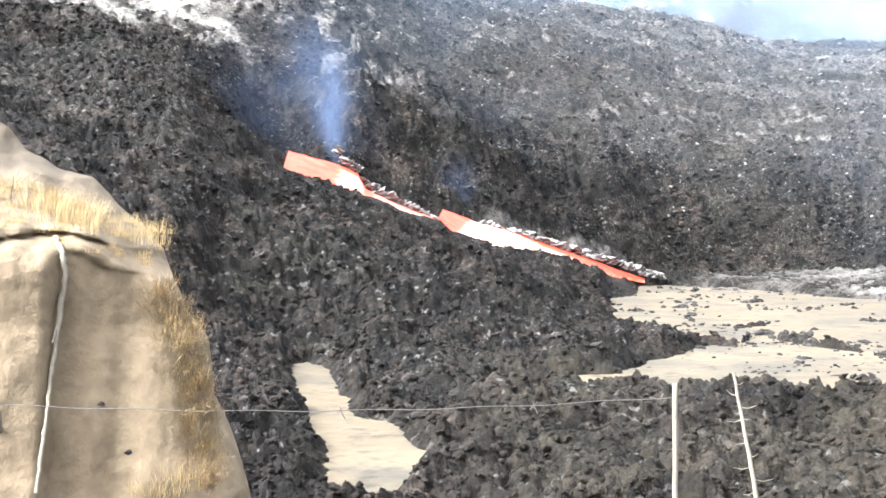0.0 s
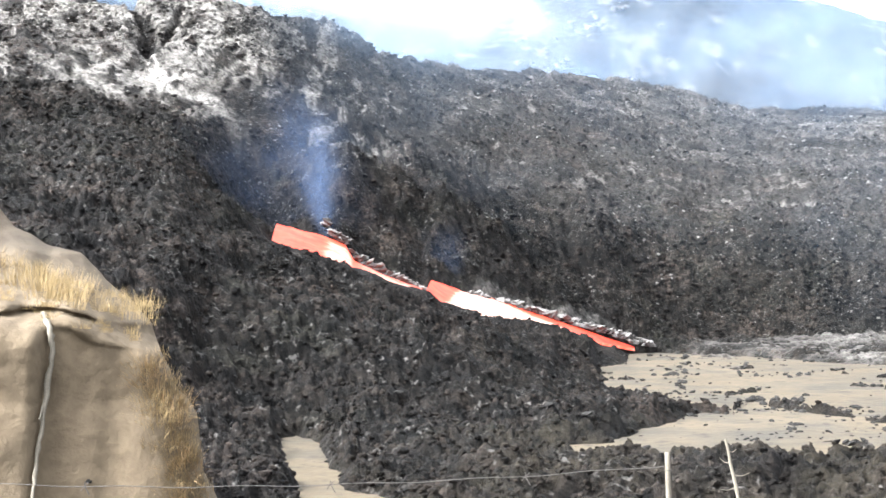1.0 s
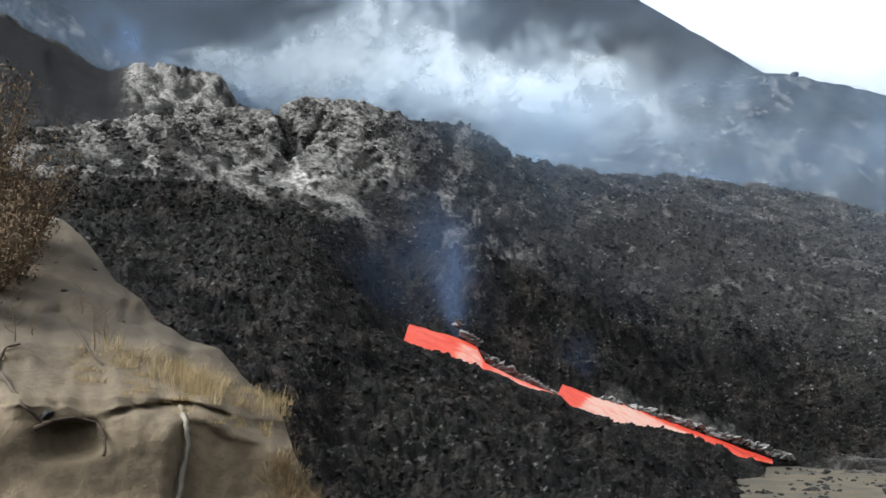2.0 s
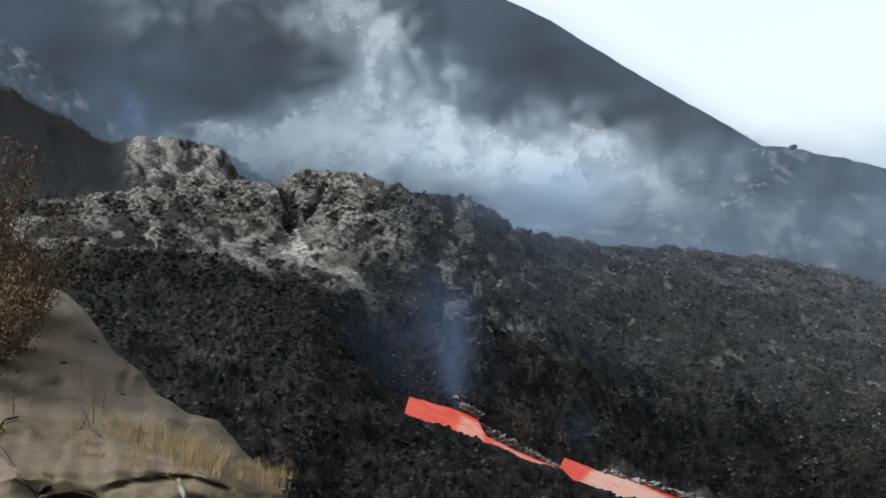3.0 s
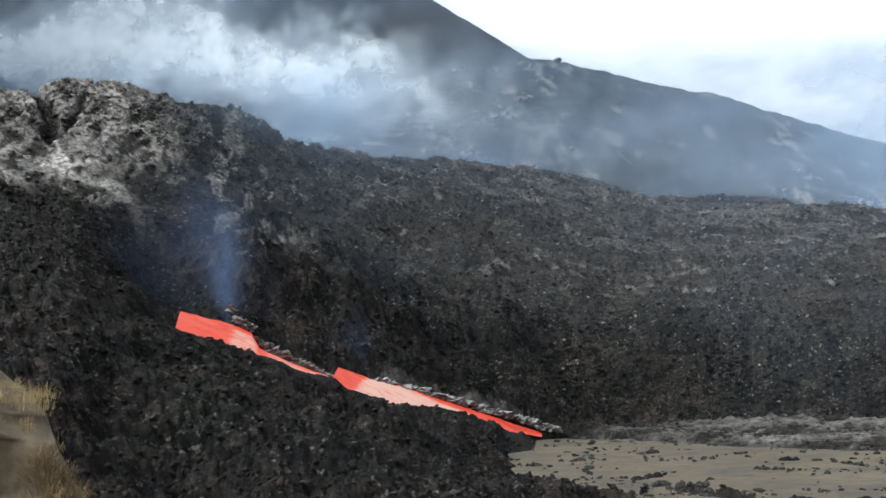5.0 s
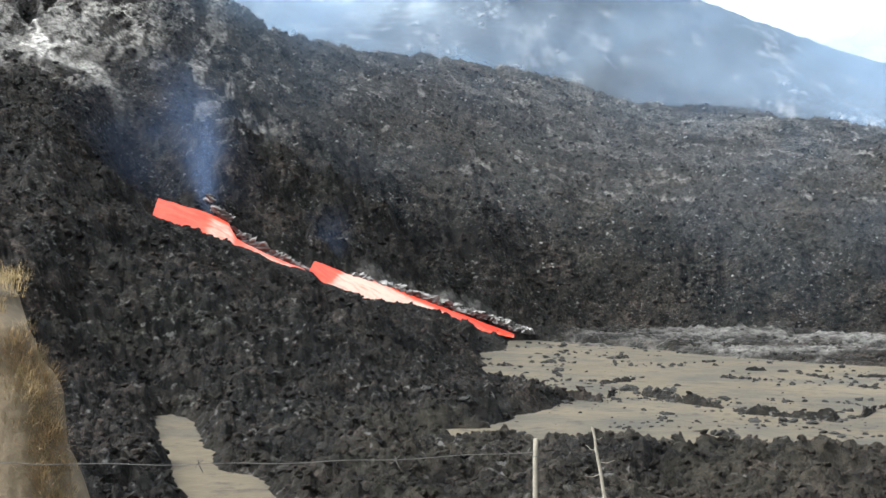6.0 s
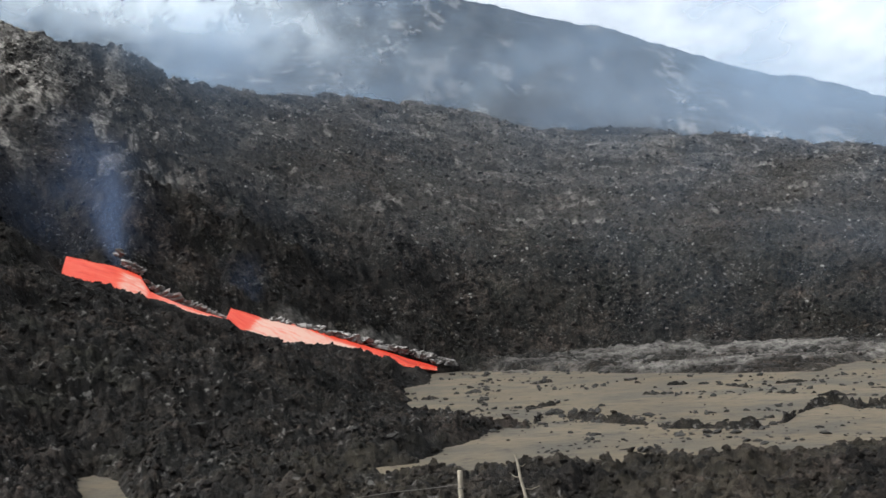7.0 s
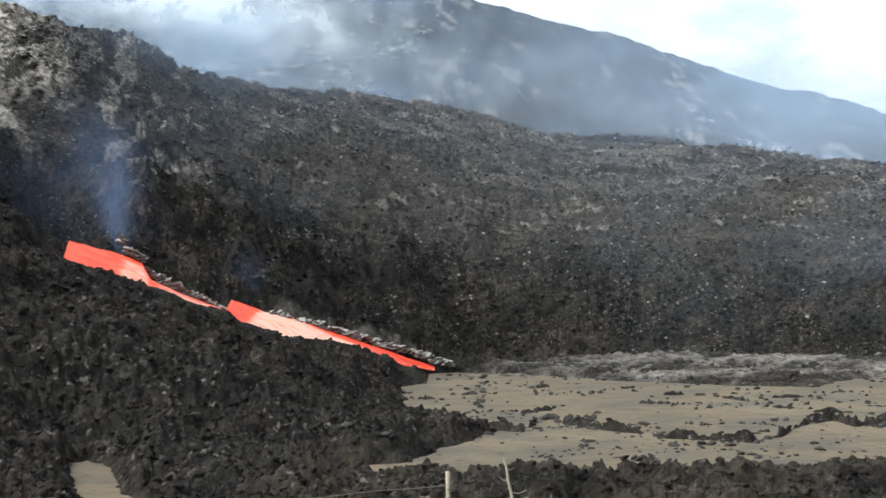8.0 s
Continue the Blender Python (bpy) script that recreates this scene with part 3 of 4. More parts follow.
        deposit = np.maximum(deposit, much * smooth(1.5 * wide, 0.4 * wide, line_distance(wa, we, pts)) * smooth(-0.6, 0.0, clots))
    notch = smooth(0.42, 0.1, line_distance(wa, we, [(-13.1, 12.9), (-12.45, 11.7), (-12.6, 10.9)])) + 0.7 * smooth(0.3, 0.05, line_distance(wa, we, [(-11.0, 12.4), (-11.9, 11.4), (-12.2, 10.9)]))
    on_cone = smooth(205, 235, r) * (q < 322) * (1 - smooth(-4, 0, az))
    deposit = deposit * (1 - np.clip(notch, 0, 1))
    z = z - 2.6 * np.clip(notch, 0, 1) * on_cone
    dust_and_tone = np.maximum(dust_and_tone, np.clip(deposit, 0, 2) * on_cone)
    dust_and_tone = dust_and_tone * (1 - 0.9 * smooth(420, 480, q))
    # Hollow's shade put into the colour: pale ash left off to darken it.
    dust_and_tone = dust_and_tone * (1 - 0.97 * np.exp(-(((az + 7.0) / 2.7) ** 2)) * (1 - smooth(228, 256, r)))
    dust_and_tone = np.maximum(dust_and_tone, 0.3 * far_bars * basin)
    layers = fbm(az * 0.32 + 0.015 * r, (r - 0.7 * az) / 5.0, 4, 46, 0.5)
    ripples = (smooth(-0.02, 0.1, layers) + 0.5 * smooth(0.02, 0.12, fbm(az * 0.8, r / 2.2, 3, 147))) * crusty
    dust_and_tone = np.maximum(dust_and_tone, (0.03 + 0.3 * smooth(-0.2, 0.25, fbm(x / 16, y / 6, 4, 146))) * (0.4 + 0.6 * smooth(14, 21, az)) * np.clip(ripples, 0, 1))
    z = z + 0.7 * ripples
    knob = smooth(353, 380, q) * (1 - smooth(438, 458, q)) * smooth(-20.6, -19.8, az) * (1 - smooth(-15.3, -14.3, az))
    dust_and_tone = np.maximum(dust_and_tone, 0.62 * knob * smooth(-0.45, 0.05, streak + 0.8 * clots))
    z = z + knob * (2.6 * blocks(x / 8, y / 11, 145) - 1.6 * smooth(0.1, 0.0, np.abs(fbm(x / 9, y / 14, 3, 148))) + 0.8 * ropy - 1.2)
    dust_and_tone = np.maximum(dust_and_tone, smooth(0.28, 0.5, fbm(x / 6, y / 6, 5, 55, 0.6)) * 0.28 * smooth(250, 300, r) * (q < 450))
    dust_and_tone = np.maximum(dust_and_tone, smooth(0.2, 0.5, fbm(x / 16, y / 22, 5, 56, 0.65)) * 0.32 * (r > 760) * (r < 1000))
    dust_and_tone = np.maximum(dust_and_tone, 0.45 * smooth(425, 445, q) * (1 - smooth(510, 530, q)) * (1 - smooth(-18.5, -16.5, az)) * smooth(0.0, 0.4, clots + 0.4 * streak))
    levee = smooth(0, 1.2, r - np.interp(az, AZ, rc) - 12.6) * smooth(4.5, 2.5, r - np.interp(az, AZ, rc) - 12.6) * smooth(2.0, 3.2, az) * (1 - smooth(10.2, 11.2, az))
    dust_and_tone = np.maximum(dust_and_tone, 0.15 * levee * smooth(-0.5, 0.1, fbm(x / 2, y / 2, 3, 149)))
    silt = (smooth(104, 84, r) * smooth(-1, 7, az) * 0.5 + 0.2 * smooth(4, 0, sd)) * (r > 46) * basin * smooth(-0.5, 0.1, fbm(x / 9, y / 9, 4, 59))
    # Faint pale tone over the far slopes, growing from 212 to 300 m out.
    dust_and_tone = np.maximum(dust_and_tone, (0.04 + 0.04 * fbm(x / 18, y / 18, 3, 95)) * smooth(212, 300, r) * (q < 700))
    ash = np.maximum(smooth_ash, 0.75 * smooth(1000, 1100, r))
    return z, dust_and_tone, ash, np.clip(silt, 0, 1)


def chan_limit(az):
    return np.interp(az, AZ, chan_r) - 2.0


ZZ, DUST_AND_TONE, ASH, SILT = land(XX, YY, RR, AA, ZZ)
ground = new("ground", mesh_of("ground", np.stack([XX, YY, ZZ], -1).reshape(-1, 3), grid_faces(*RR.shape, True)[:, ::-1], MAT_CLINKER, {"dust_and_tone": DUST_AND_TONE, "ash": ASH, "silt": SILT}))
tagged(ground, "dark grey-brown clinker lava slopes dusted with pale ash", "lava field", kind="structure")


# ---- tan ash flats in the basin: level sheets with rubble shores standing through them ----
def flat_sheet(name, outline, label, step):
    pts = np.array(outline)
    lo, hi = pts.min(0) - 5, pts.max(0) + 5
    nx, ny = int((hi[0] - lo[0]) / step) + 2, int((hi[1] - lo[1]) / step) + 2
    x, y = np.meshgrid(np.linspace(lo[0], hi[0], nx), np.linspace(lo[1], hi[1], ny))
    z = BASIN + 0.05 * fbm(x / 7, y / 7, 4, 71) + 0.03 * fbm(x / 1.3, y / 1.3, 3, 72)
    faces = grid_faces(ny, nx)
    sd = polygon_distance(x.ravel(), y.ravel(), outline)
    faces = faces[(sd[faces] < 4.5).any(1)]
    ob = new(name, mesh_of(name, np.stack([x, y, z], -1).reshape(-1, 3), faces, MAT_FLAT))
    return tagged(ob, label, "ash flat", kind="structure")


for outline, label in zip(FLATS, ("small pool-shaped tan ash flat between lava rubble", "wide tan ash flat below the lava slope", "tan ash flat strewn with dark lava rocks")):
    flat_sheet("ash_flat", outline, label, 0.8)


# ---- lava streams ----
def rock(seed, squash=0.7):
    """An angular block about 1 across: vertices and triangles."""
    bm = bmesh.new()
    bmesh.ops.create_icosphere(bm, subdivisions=1, radius=0.5)
    rnd = random.Random(seed)
    for v in bm.verts:
        v.co *= rnd.uniform(0.62, 1.25)
        v.co.z *= squash
    co = np.array([v.co for v in bm.verts])
    fc = np.array([[v.index for v in f.verts] for f in bm.faces])
    bm.free()
    return co, fc


ROCKS = [rock(s) for s in range(8)]


def polar(az, el, r):
    """A place by compass angle, rise over the eye's level and distance along the ground."""
    a = np.radians(az)
    return np.stack([r * np.sin(a), r * np.cos(a), r * np.tan(np.radians(el))], -1)


def lava_stream(a0, a1, top, label, heat_of, taper):
    az = np.linspace(a0, a1, 200)
    s = np.linspace(0, 1, 16)
    A, S = np.meshgrid(az, s)
    A = A + 0.3 * (S - 0.5) * np.clip(1 - (A - a0) / 1.2, 0, 1)
    r0 = np.interp(A, AZ, rc) + 4.0
    r1 = r0 + 9.5
    r0 = r0 + 8.5 * taper(A)
    R = r0 + (r1 - r0) * S
    z_hi = r1 * rise(A, top)
    z_lo = np.minimum(r0 * rise(A, CREST, 0.25) - 0.1, z_hi - 0.2)
    Z = z_lo + (z_hi - z_lo) * S + (0.25 * np.sin(np.pi * S) + 0.1 * fbm(A * 3, S * 4, 4, 91)) * (1 - 0.7 * taper(A))
    co = np.stack([R * np.sin(np.radians(A)), R * np.cos(np.radians(A)), Z], -1).reshape(-1, 3)
    under = co.copy()
    under[:, 2] -= 0.4
    n = len(co)
    fc = grid_faces(len(s), len(az))
    rows, cols = len(s), len(az)
    loop = [j for j in range(cols)] + [i * cols + cols - 1 for i in range(1, rows)] + [(rows - 1) * cols + j for j in range(cols - 2, -1, -1)] + [i * cols for i in range(rows - 2, 0, -1)]
    edge = [(p, q, q + n, p + n) for p, q in zip(loop, loop[1:] + loop[:1])]
    faces = np.concatenate([fc, fc[:, ::-1] + n, np.array(edge)])
    heat = heat_of(A, S).ravel()
    ob = new("lava_stream", mesh_of("lava_stream", np.concatenate([co, under]), faces, MAT_LAVA, {"molten": np.concatenate([heat, heat])}))
    return tagged(ob, label, "lava stream", "lava streams in the channel")


UPPER = [(-6.9, 3.14), (-4.37, 2.45), (-3.5, 2.05), (-3.1, 1.32), (-1.7, 0.62), (0.3, -0.17)]
LOWER = [(0.34, 0.44), (1.99, -0.2), (3.58, -0.56), (5.16, -1.2), (7.27, -1.93), (9.88, -2.86)]
upper_lava = lava_stream(-6.85, 0.2, UPPER, "glowing orange-red lava stream narrowing down its channel",
                         lambda a, s: 0.42 + 0.42 * smooth(-4.7, -4.1, a) * (1 - smooth(-3.5, -3.0, a)) * smooth(0.95, 0.7, s) + 0.42 * smooth(-3.2, -2.6, a) * (1 - 0.7 * s), lambda a: 0 * a)
lower_lava = lava_stream(0.36, 9.9, LOWER, "wide glowing lava stream with a paler middle",
                         lambda a, s: 0.38 - 0.16 * smooth(6.5, 9.0, a) + 0.6 * smooth(1.55, 2.0, a + 0.9 * (0.9 - s)) * smooth(0.14, -0.1, s - np.interp(a, [2.2, 4.4, 6.5, 8.2], [1.0, 0.86, 0.5, 0.0])), lambda a: smooth(6.0, 9.9, a))

CRUST_MESHES = [mesh_of("crust_block", *ROCKS[k], MAT_CRUST, smooth_shade=False) for k in range(8)]


def crust(stream, count, a0, a1, line, size, rnd):
    """Pale crusted blocks along a stream's bank."""
    for k in range(count):
        az = a0 + (a1 - a0) * (k + rnd.random()) / count
        el, wide = value(az, [(p[0], p[1]) for p in line]), value(az, [(p[0], p[2]) for p in line])
        r = float(np.interp(az, AZ, rc)) + 13.4 + rnd.uniform(-0.7, 0.9)
        ob = part("crust_block", CRUST_MESHES[rnd.randrange(8)], stream)
        q = size * (0.3 + 1.1 * rnd.random() ** 2)
        x, y, z = polar(az, el + rnd.uniform(-0.5, 0.5) * wide, r)
        ob.matrix_local = pose(x, y, z, rnd.uniform(-25, 25), rnd.uniform(-25, 25), rnd.uniform(0, 360)) @ Matrix.Diagonal((q * rnd.uniform(1.1, 2.2), q, q * rnd.uniform(0.5, 0.9), 1))


rnd = random.Random(4)
crust(upper_lava, 210, -3.4, 0.3, [(-3.4, 1.7, 0.45), (-1.7, 0.74, 0.34), (0.3, -0.1, 0.18)], 1.0, rnd)
crust(upper_lava, 40, -4.45, -3.4, [(-4.45, 3.0, 0.7), (-3.9, 2.6, 0.6), (-3.4, 2.2, 0.3)], 1.0, rnd)
crust(lower_lava, 295, 2.3, 10.8, [(2.3, -0.24, 0.1), (5.2, -1.07, 0.24), (7.5, -1.77, 0.34), (10.8, -2.78, 0.34)], 1.15, rnd)


# ---- loose clinker on the slopes ----
def scatter(name, count, mat, label, chooser, size, seed, reach=(38, 545)):
    g = np.random.default_rng(seed)
    rows = np.nonzero((RR[:, 700] > reach[0]) & (RR[:, 700] < reach[1]))[0]
    cols = np.nonzero((AZ > -29) & (AZ < 33))[0]
    i, j = g.choice(rows, count), g.choice(cols, count)
    brink = (np.abs(RR[i, j] - rc[j] - 6) < 10) & (AZ[j] > -9) & (AZ[j] < 10.6)
    keep = chooser(XX[i, j], YY[i, j], RR[i, j], AA[i, j], g.random(count)) & ~brink
    i, j = i[keep], j[keep]
    pos = np.stack([XX[i, j], YY[i, j], np.maximum(ZZ[i, j], np.where(RR[i, j] < 230, BASIN, -99))], -1)
    powder_and_tone, mud = DUST_AND_TONE[i, j], SILT[i, j]
    cos, fcs, dust_and_tone, silt, n = [], [], [], [], 0
    kind = g.integers(0, 8, len(i))
    for k in range(8):
        p = pos[kind == k]
        co, fc = ROCKS[k]
        q = g.uniform(0.45, 1.1, len(p)) ** 2.5 * 2 * size(np.hypot(p[:, 0], p[:, 1]))
        turn, lean = g.uniform(0, 6.283, len(p)), g.uniform(-0.5, 0.5, len(p))
        c, s = np.cos(turn)[:, None], np.sin(turn)[:, None]
        x, y, z = co[None, :, 0], co[None, :, 1] * g.uniform(0.6, 1.2, len(p))[:, None], co[None, :, 2]
        z = z * np.cos(lean)[:, None] + x * np.sin(lean)[:, None]
        w = np.stack([x * c - y * s, x * s + y * c, z], -1) * q[:, None, None] + p[:, None] + np.array([0, 0, 0.05]) * q[:, None, None]
        cos.append(w.reshape(-1, 3))
        dust_and_tone.append(np.repeat(powder_and_tone[kind == k], len(co)))
        silt.append(np.repeat(mud[kind == k], len(co)))
        fcs.append((fc[None] + (np.arange(len(p)) * len(co))[:, None, None]).reshape(-1, 3) + n)
        n += w.shape[0] * w.shape[1]
    ob = new(name, mesh_of(name, np.concatenate(cos), np.concatenate(fcs), mat, {"dust_and_tone": np.concatenate(dust_and_tone), "silt": np.concatenate(silt)}, False))
    return tagged(ob, label, "rubble", kind="stuff")


def off_flats(x, y, r, az, chance):
    return (r > 240) | (flats_distance(x, y) > 0.5)


def pale_places(x, y, r, az, chance):
    return (chance < smooth(0.0, 0.3, fbm(x / 9, y / 9, 4, 77)) * smooth(190, 270, r)) & off_flats(x, y, r, az, chance)


# small dark fragments in drifts on the flats
def drift_places(x, y, r, az, chance):
    lines = 0.6 * smooth(0.16, 0.45, fbm(x / 14, y / 5, 4, 88))
    seam_r = 12 / np.tan(np.radians(value(az, SEAM)))
    lines = np.maximum(lines, smooth(5, 1, np.abs(r - seam_r)) * smooth(10.5, 12, az))
    return (r < 226) & (az > 6) & (flats_distance(x, y) < 0.3) & (chance < 0.012 + 0.7 * lines)


scatter("clinker_rubble", 56000, MAT_LOOSE, "loose dark clinker blocks piled over the lava slopes", off_flats, lambda r: 0.17 + 0.0015 * r, 5)
scatter("dark_fragments", 50000, MAT_BLOCK, "small dark lava fragments strewn over the tan ash", lambda *a: drift_places(*a), lambda r: 0.05 + 0.0013 * r, 7)


def clod_places(x, y, r, az, chance):
    lines = 0.4 * smooth(0.24, 0.46, fbm(x / 8, y / 3.2, 4, 89)) + 0.6 * smooth(3.5, 1, np.abs(r - 12 / np.tan(np.radians(value(az, SEAM))))) * smooth(10.5, 12, az)
    lines = lines + 0.5 * smooth(1.3, 0.4, np.min([line_distance(x, y, q) for q in ROWS], axis=0))
    lines = lines + 0.35 * smooth(1.0, 0.2, line_distance(x, y, CHAIN) + 0.8 * fbm(x / 2, y / 5, 3, 93))
    return (az > 6) & (flats_distance(x, y) < 0.6) & (chance < 0.004 + lines)


scatter("dark_fragments", 30000, MAT_BLOCK, "broken dark lava clods in ragged lines across the tan ash", clod_places, lambda r: 0.1 + 0.0021 * r, 8, (92, 222))
scatter("pale_rubble", 6000, MAT_PALE, "scattered pale ash-dusted blocks on the dark slopes", pale_places, lambda r: 0.08 + 0.0012 * r, 6)



def cluster_places(x, y, r, az, chance):
    knots = smooth(0.02, 0.34, fbm(x / 10, y / 10, 4, 78)) * smooth(225, 290, r) * smooth(-6, 0, az)
    return chance < 0.7 * knots + 0.03 * (r > 225)


def far_places(x, y, r, az, chance):
    knots = smooth(0.1, 0.4, fbm(x / 11, y / 16, 4, 79)) * np.exp(-(((az - 8) / 3.0) ** 2)) + 0.8 * np.exp(-(((az - 25) / 2.5) ** 2)) * smooth(0.1, 0.4, fbm(x / 30, y / 30, 4, 80)) * (r < 900)
    return chance < knots


scatter("pale_rubble", 22000, MAT_PALE, "clusters of pale ash-dusted blocks on the dark plateau", cluster_places, lambda r: 0.08 + 0.0013 * r, 16)
scatter("pale_rubble", 14000, MAT_PALE, "pale blocks strewn over the far hazy mountain shoulder", far_places, lambda r: 0.003 * r, 17, (740, 1000))

# ---- single rocks on the tan flats and on the skyline ----
ROCK_MESHES = [mesh_of("lava_rock", *rock(40 + k, 0.55), MAT_BLOCK, smooth_shade=False) for k in range(6)]


def lava_rock(x, y, z, q, label, group="rocks on the ash flats"):
    ob = new("lava_rock", ROCK_MESHES[rnd.randrange(6)])
    ob.matrix_world = pose(x, y, z, rnd.uniform(-15, 15), rnd.uniform(-15, 15), rnd.uniform(0, 360)) @ Matrix.Diagonal((q * rnd.uniform(1, 1.7), q, q * rnd.uniform(0.6, 1), 1))
    return tagged(ob, label, "rock", group)


placed = 0
while placed < 80:
    az, dip = rnd.uniform(7.5, 31), rnd.choice([rnd.uniform(3.2, 5.2), rnd.uniform(5.0, 5.9), rnd.uniform(6.0, 7.6)])
    x, y, z = polar(az, -dip, 12 / math.tan(radians(dip)))
    bed = float(fbm(np.array([x / 14]), np.array([y / 5]), 4, 88)[0])
    if bed < 0.12 + 0.2 * rnd.random():
        continue
    q = 0.3 + 1.0 * rnd.random() ** 3
    lava_rock(x, y, BASIN + 0.1 * q, q, "dark angular lava rock lying on tan ash")
    placed += 1
cells = np.nonzero((RR[:, 700] > 55) & (RR[:, 700] < 420))[0]
placed = 0
while placed < 90:
    i, j = int(rnd.choice(cells)), rnd.randrange(len(AZ))
    if not (-22 < AZ[j] < 31) or (-9 < AZ[j] < 10.6 and abs(RR[i, j] - rc[j] - 5) < 12) or (RR[i, j] < 240 and float(flats_distance(XX[i:i + 1, j], YY[i:i + 1, j])[0]) < 1.5):
        continue
    q = rnd.uniform(0.7, 1.3) * (0.5 + RR[i, j] / 300)
    lava_rock(XX[i, j], YY[i, j], ZZ[i, j] + 0.12 * q, q, "large dark lava boulder on the clinker slope", "boulders on the lava slopes")
    placed += 1
lava_rock(*polar(11.1, 14.3, 1002), 13.5, "large dark boulder standing on the skyline ridge", "boulders on the ridge")


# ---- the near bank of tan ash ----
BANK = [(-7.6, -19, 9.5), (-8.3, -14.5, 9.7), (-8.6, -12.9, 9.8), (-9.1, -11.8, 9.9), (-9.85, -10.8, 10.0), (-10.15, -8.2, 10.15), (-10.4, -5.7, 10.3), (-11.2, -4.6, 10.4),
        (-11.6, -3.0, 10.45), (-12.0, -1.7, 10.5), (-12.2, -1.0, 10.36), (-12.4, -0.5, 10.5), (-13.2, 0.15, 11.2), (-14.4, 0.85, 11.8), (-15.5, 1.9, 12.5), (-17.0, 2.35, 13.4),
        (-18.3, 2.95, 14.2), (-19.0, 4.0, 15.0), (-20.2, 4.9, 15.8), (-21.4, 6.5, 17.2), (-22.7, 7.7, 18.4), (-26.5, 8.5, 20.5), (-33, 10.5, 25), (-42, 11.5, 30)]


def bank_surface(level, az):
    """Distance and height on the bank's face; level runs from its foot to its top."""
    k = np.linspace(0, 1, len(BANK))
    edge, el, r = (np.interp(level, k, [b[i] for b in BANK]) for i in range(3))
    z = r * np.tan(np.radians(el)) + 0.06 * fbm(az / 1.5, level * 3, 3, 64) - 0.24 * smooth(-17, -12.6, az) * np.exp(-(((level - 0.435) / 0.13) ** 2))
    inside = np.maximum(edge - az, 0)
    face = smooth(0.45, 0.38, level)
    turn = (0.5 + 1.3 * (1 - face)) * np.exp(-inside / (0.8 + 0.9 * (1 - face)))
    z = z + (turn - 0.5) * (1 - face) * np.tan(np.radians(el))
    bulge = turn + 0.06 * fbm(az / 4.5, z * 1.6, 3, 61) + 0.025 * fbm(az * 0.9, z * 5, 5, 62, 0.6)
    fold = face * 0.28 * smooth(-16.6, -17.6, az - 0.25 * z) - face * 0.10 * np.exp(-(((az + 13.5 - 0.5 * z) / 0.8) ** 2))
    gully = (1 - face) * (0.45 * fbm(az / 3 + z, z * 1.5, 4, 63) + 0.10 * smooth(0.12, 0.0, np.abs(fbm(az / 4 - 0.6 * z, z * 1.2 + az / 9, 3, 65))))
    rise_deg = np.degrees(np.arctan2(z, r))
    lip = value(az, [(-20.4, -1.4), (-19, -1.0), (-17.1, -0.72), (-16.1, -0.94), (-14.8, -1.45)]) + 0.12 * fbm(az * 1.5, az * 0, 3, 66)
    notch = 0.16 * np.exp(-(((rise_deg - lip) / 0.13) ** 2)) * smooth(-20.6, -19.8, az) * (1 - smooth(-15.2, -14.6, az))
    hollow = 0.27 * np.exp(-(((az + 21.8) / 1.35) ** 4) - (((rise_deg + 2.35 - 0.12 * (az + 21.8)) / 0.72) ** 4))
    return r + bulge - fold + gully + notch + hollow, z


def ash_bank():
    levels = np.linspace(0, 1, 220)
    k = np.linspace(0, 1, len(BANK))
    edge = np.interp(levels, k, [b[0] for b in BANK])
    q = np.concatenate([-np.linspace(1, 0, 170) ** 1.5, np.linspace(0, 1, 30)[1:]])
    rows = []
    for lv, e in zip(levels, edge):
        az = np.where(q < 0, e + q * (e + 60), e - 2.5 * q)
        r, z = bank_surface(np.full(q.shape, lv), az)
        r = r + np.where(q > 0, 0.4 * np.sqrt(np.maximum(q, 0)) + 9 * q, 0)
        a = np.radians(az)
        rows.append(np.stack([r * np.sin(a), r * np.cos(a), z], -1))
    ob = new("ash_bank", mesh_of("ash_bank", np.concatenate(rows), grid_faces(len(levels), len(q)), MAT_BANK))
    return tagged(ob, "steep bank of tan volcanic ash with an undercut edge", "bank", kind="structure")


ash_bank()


def on_bank(az, el):
    """The place on the bank's face in that direction."""
    lv = np.linspace(0, 1, 900)
    r, z = bank_surface(lv, np.full(lv.shape, float(az)))
    e = np.degrees(np.arctan2(z, r))
    i = int(np.argmin(np.abs(e - el)))
    return Vector((r[i] * math.sin(radians(az)), r[i] * math.cos(radians(az)), z[i]))


# pale dry roots down the cut face
def root(places, radius, label, mat=MAT_WOOD):
    pts = [on_bank(a, e) * 0.992 for a, e in places]
    fine = []
    for p, q in zip(pts, pts[1:]):
        fine += [p.lerp(q, s) + Vector((rnd.uniform(-0.008, 0.008), 0, 0)) for s in (0, 0.2, 0.4, 0.6, 0.8)]
    fine.append(pts[-1])
    co, fc = tube(fine, [radius * (1 - 0.5 * k / len(fine)) * rnd.uniform(0.7, 1.2) for k in range(len(fine))])
    return tagged(new("root", mesh_of("root", co, fc, mat)), label, "root", "roots on the bank")


root([(-17.1, -0.9), (-16.85, -1.6), (-16.72, -2.4), (-16.85, -3.6), (-17.2, -5.9), (-17.4, -7.5), (-17.62, -8.9), (-17.8, -10.5), (-18.05, -12.2)], 0.028, "long pale dry root hanging down the ash bank")
root([(-16.85, -3.4), (-17.0, -4.4), (-17.3, -5.6)], 0.014, "short pale root fork against the ash bank")

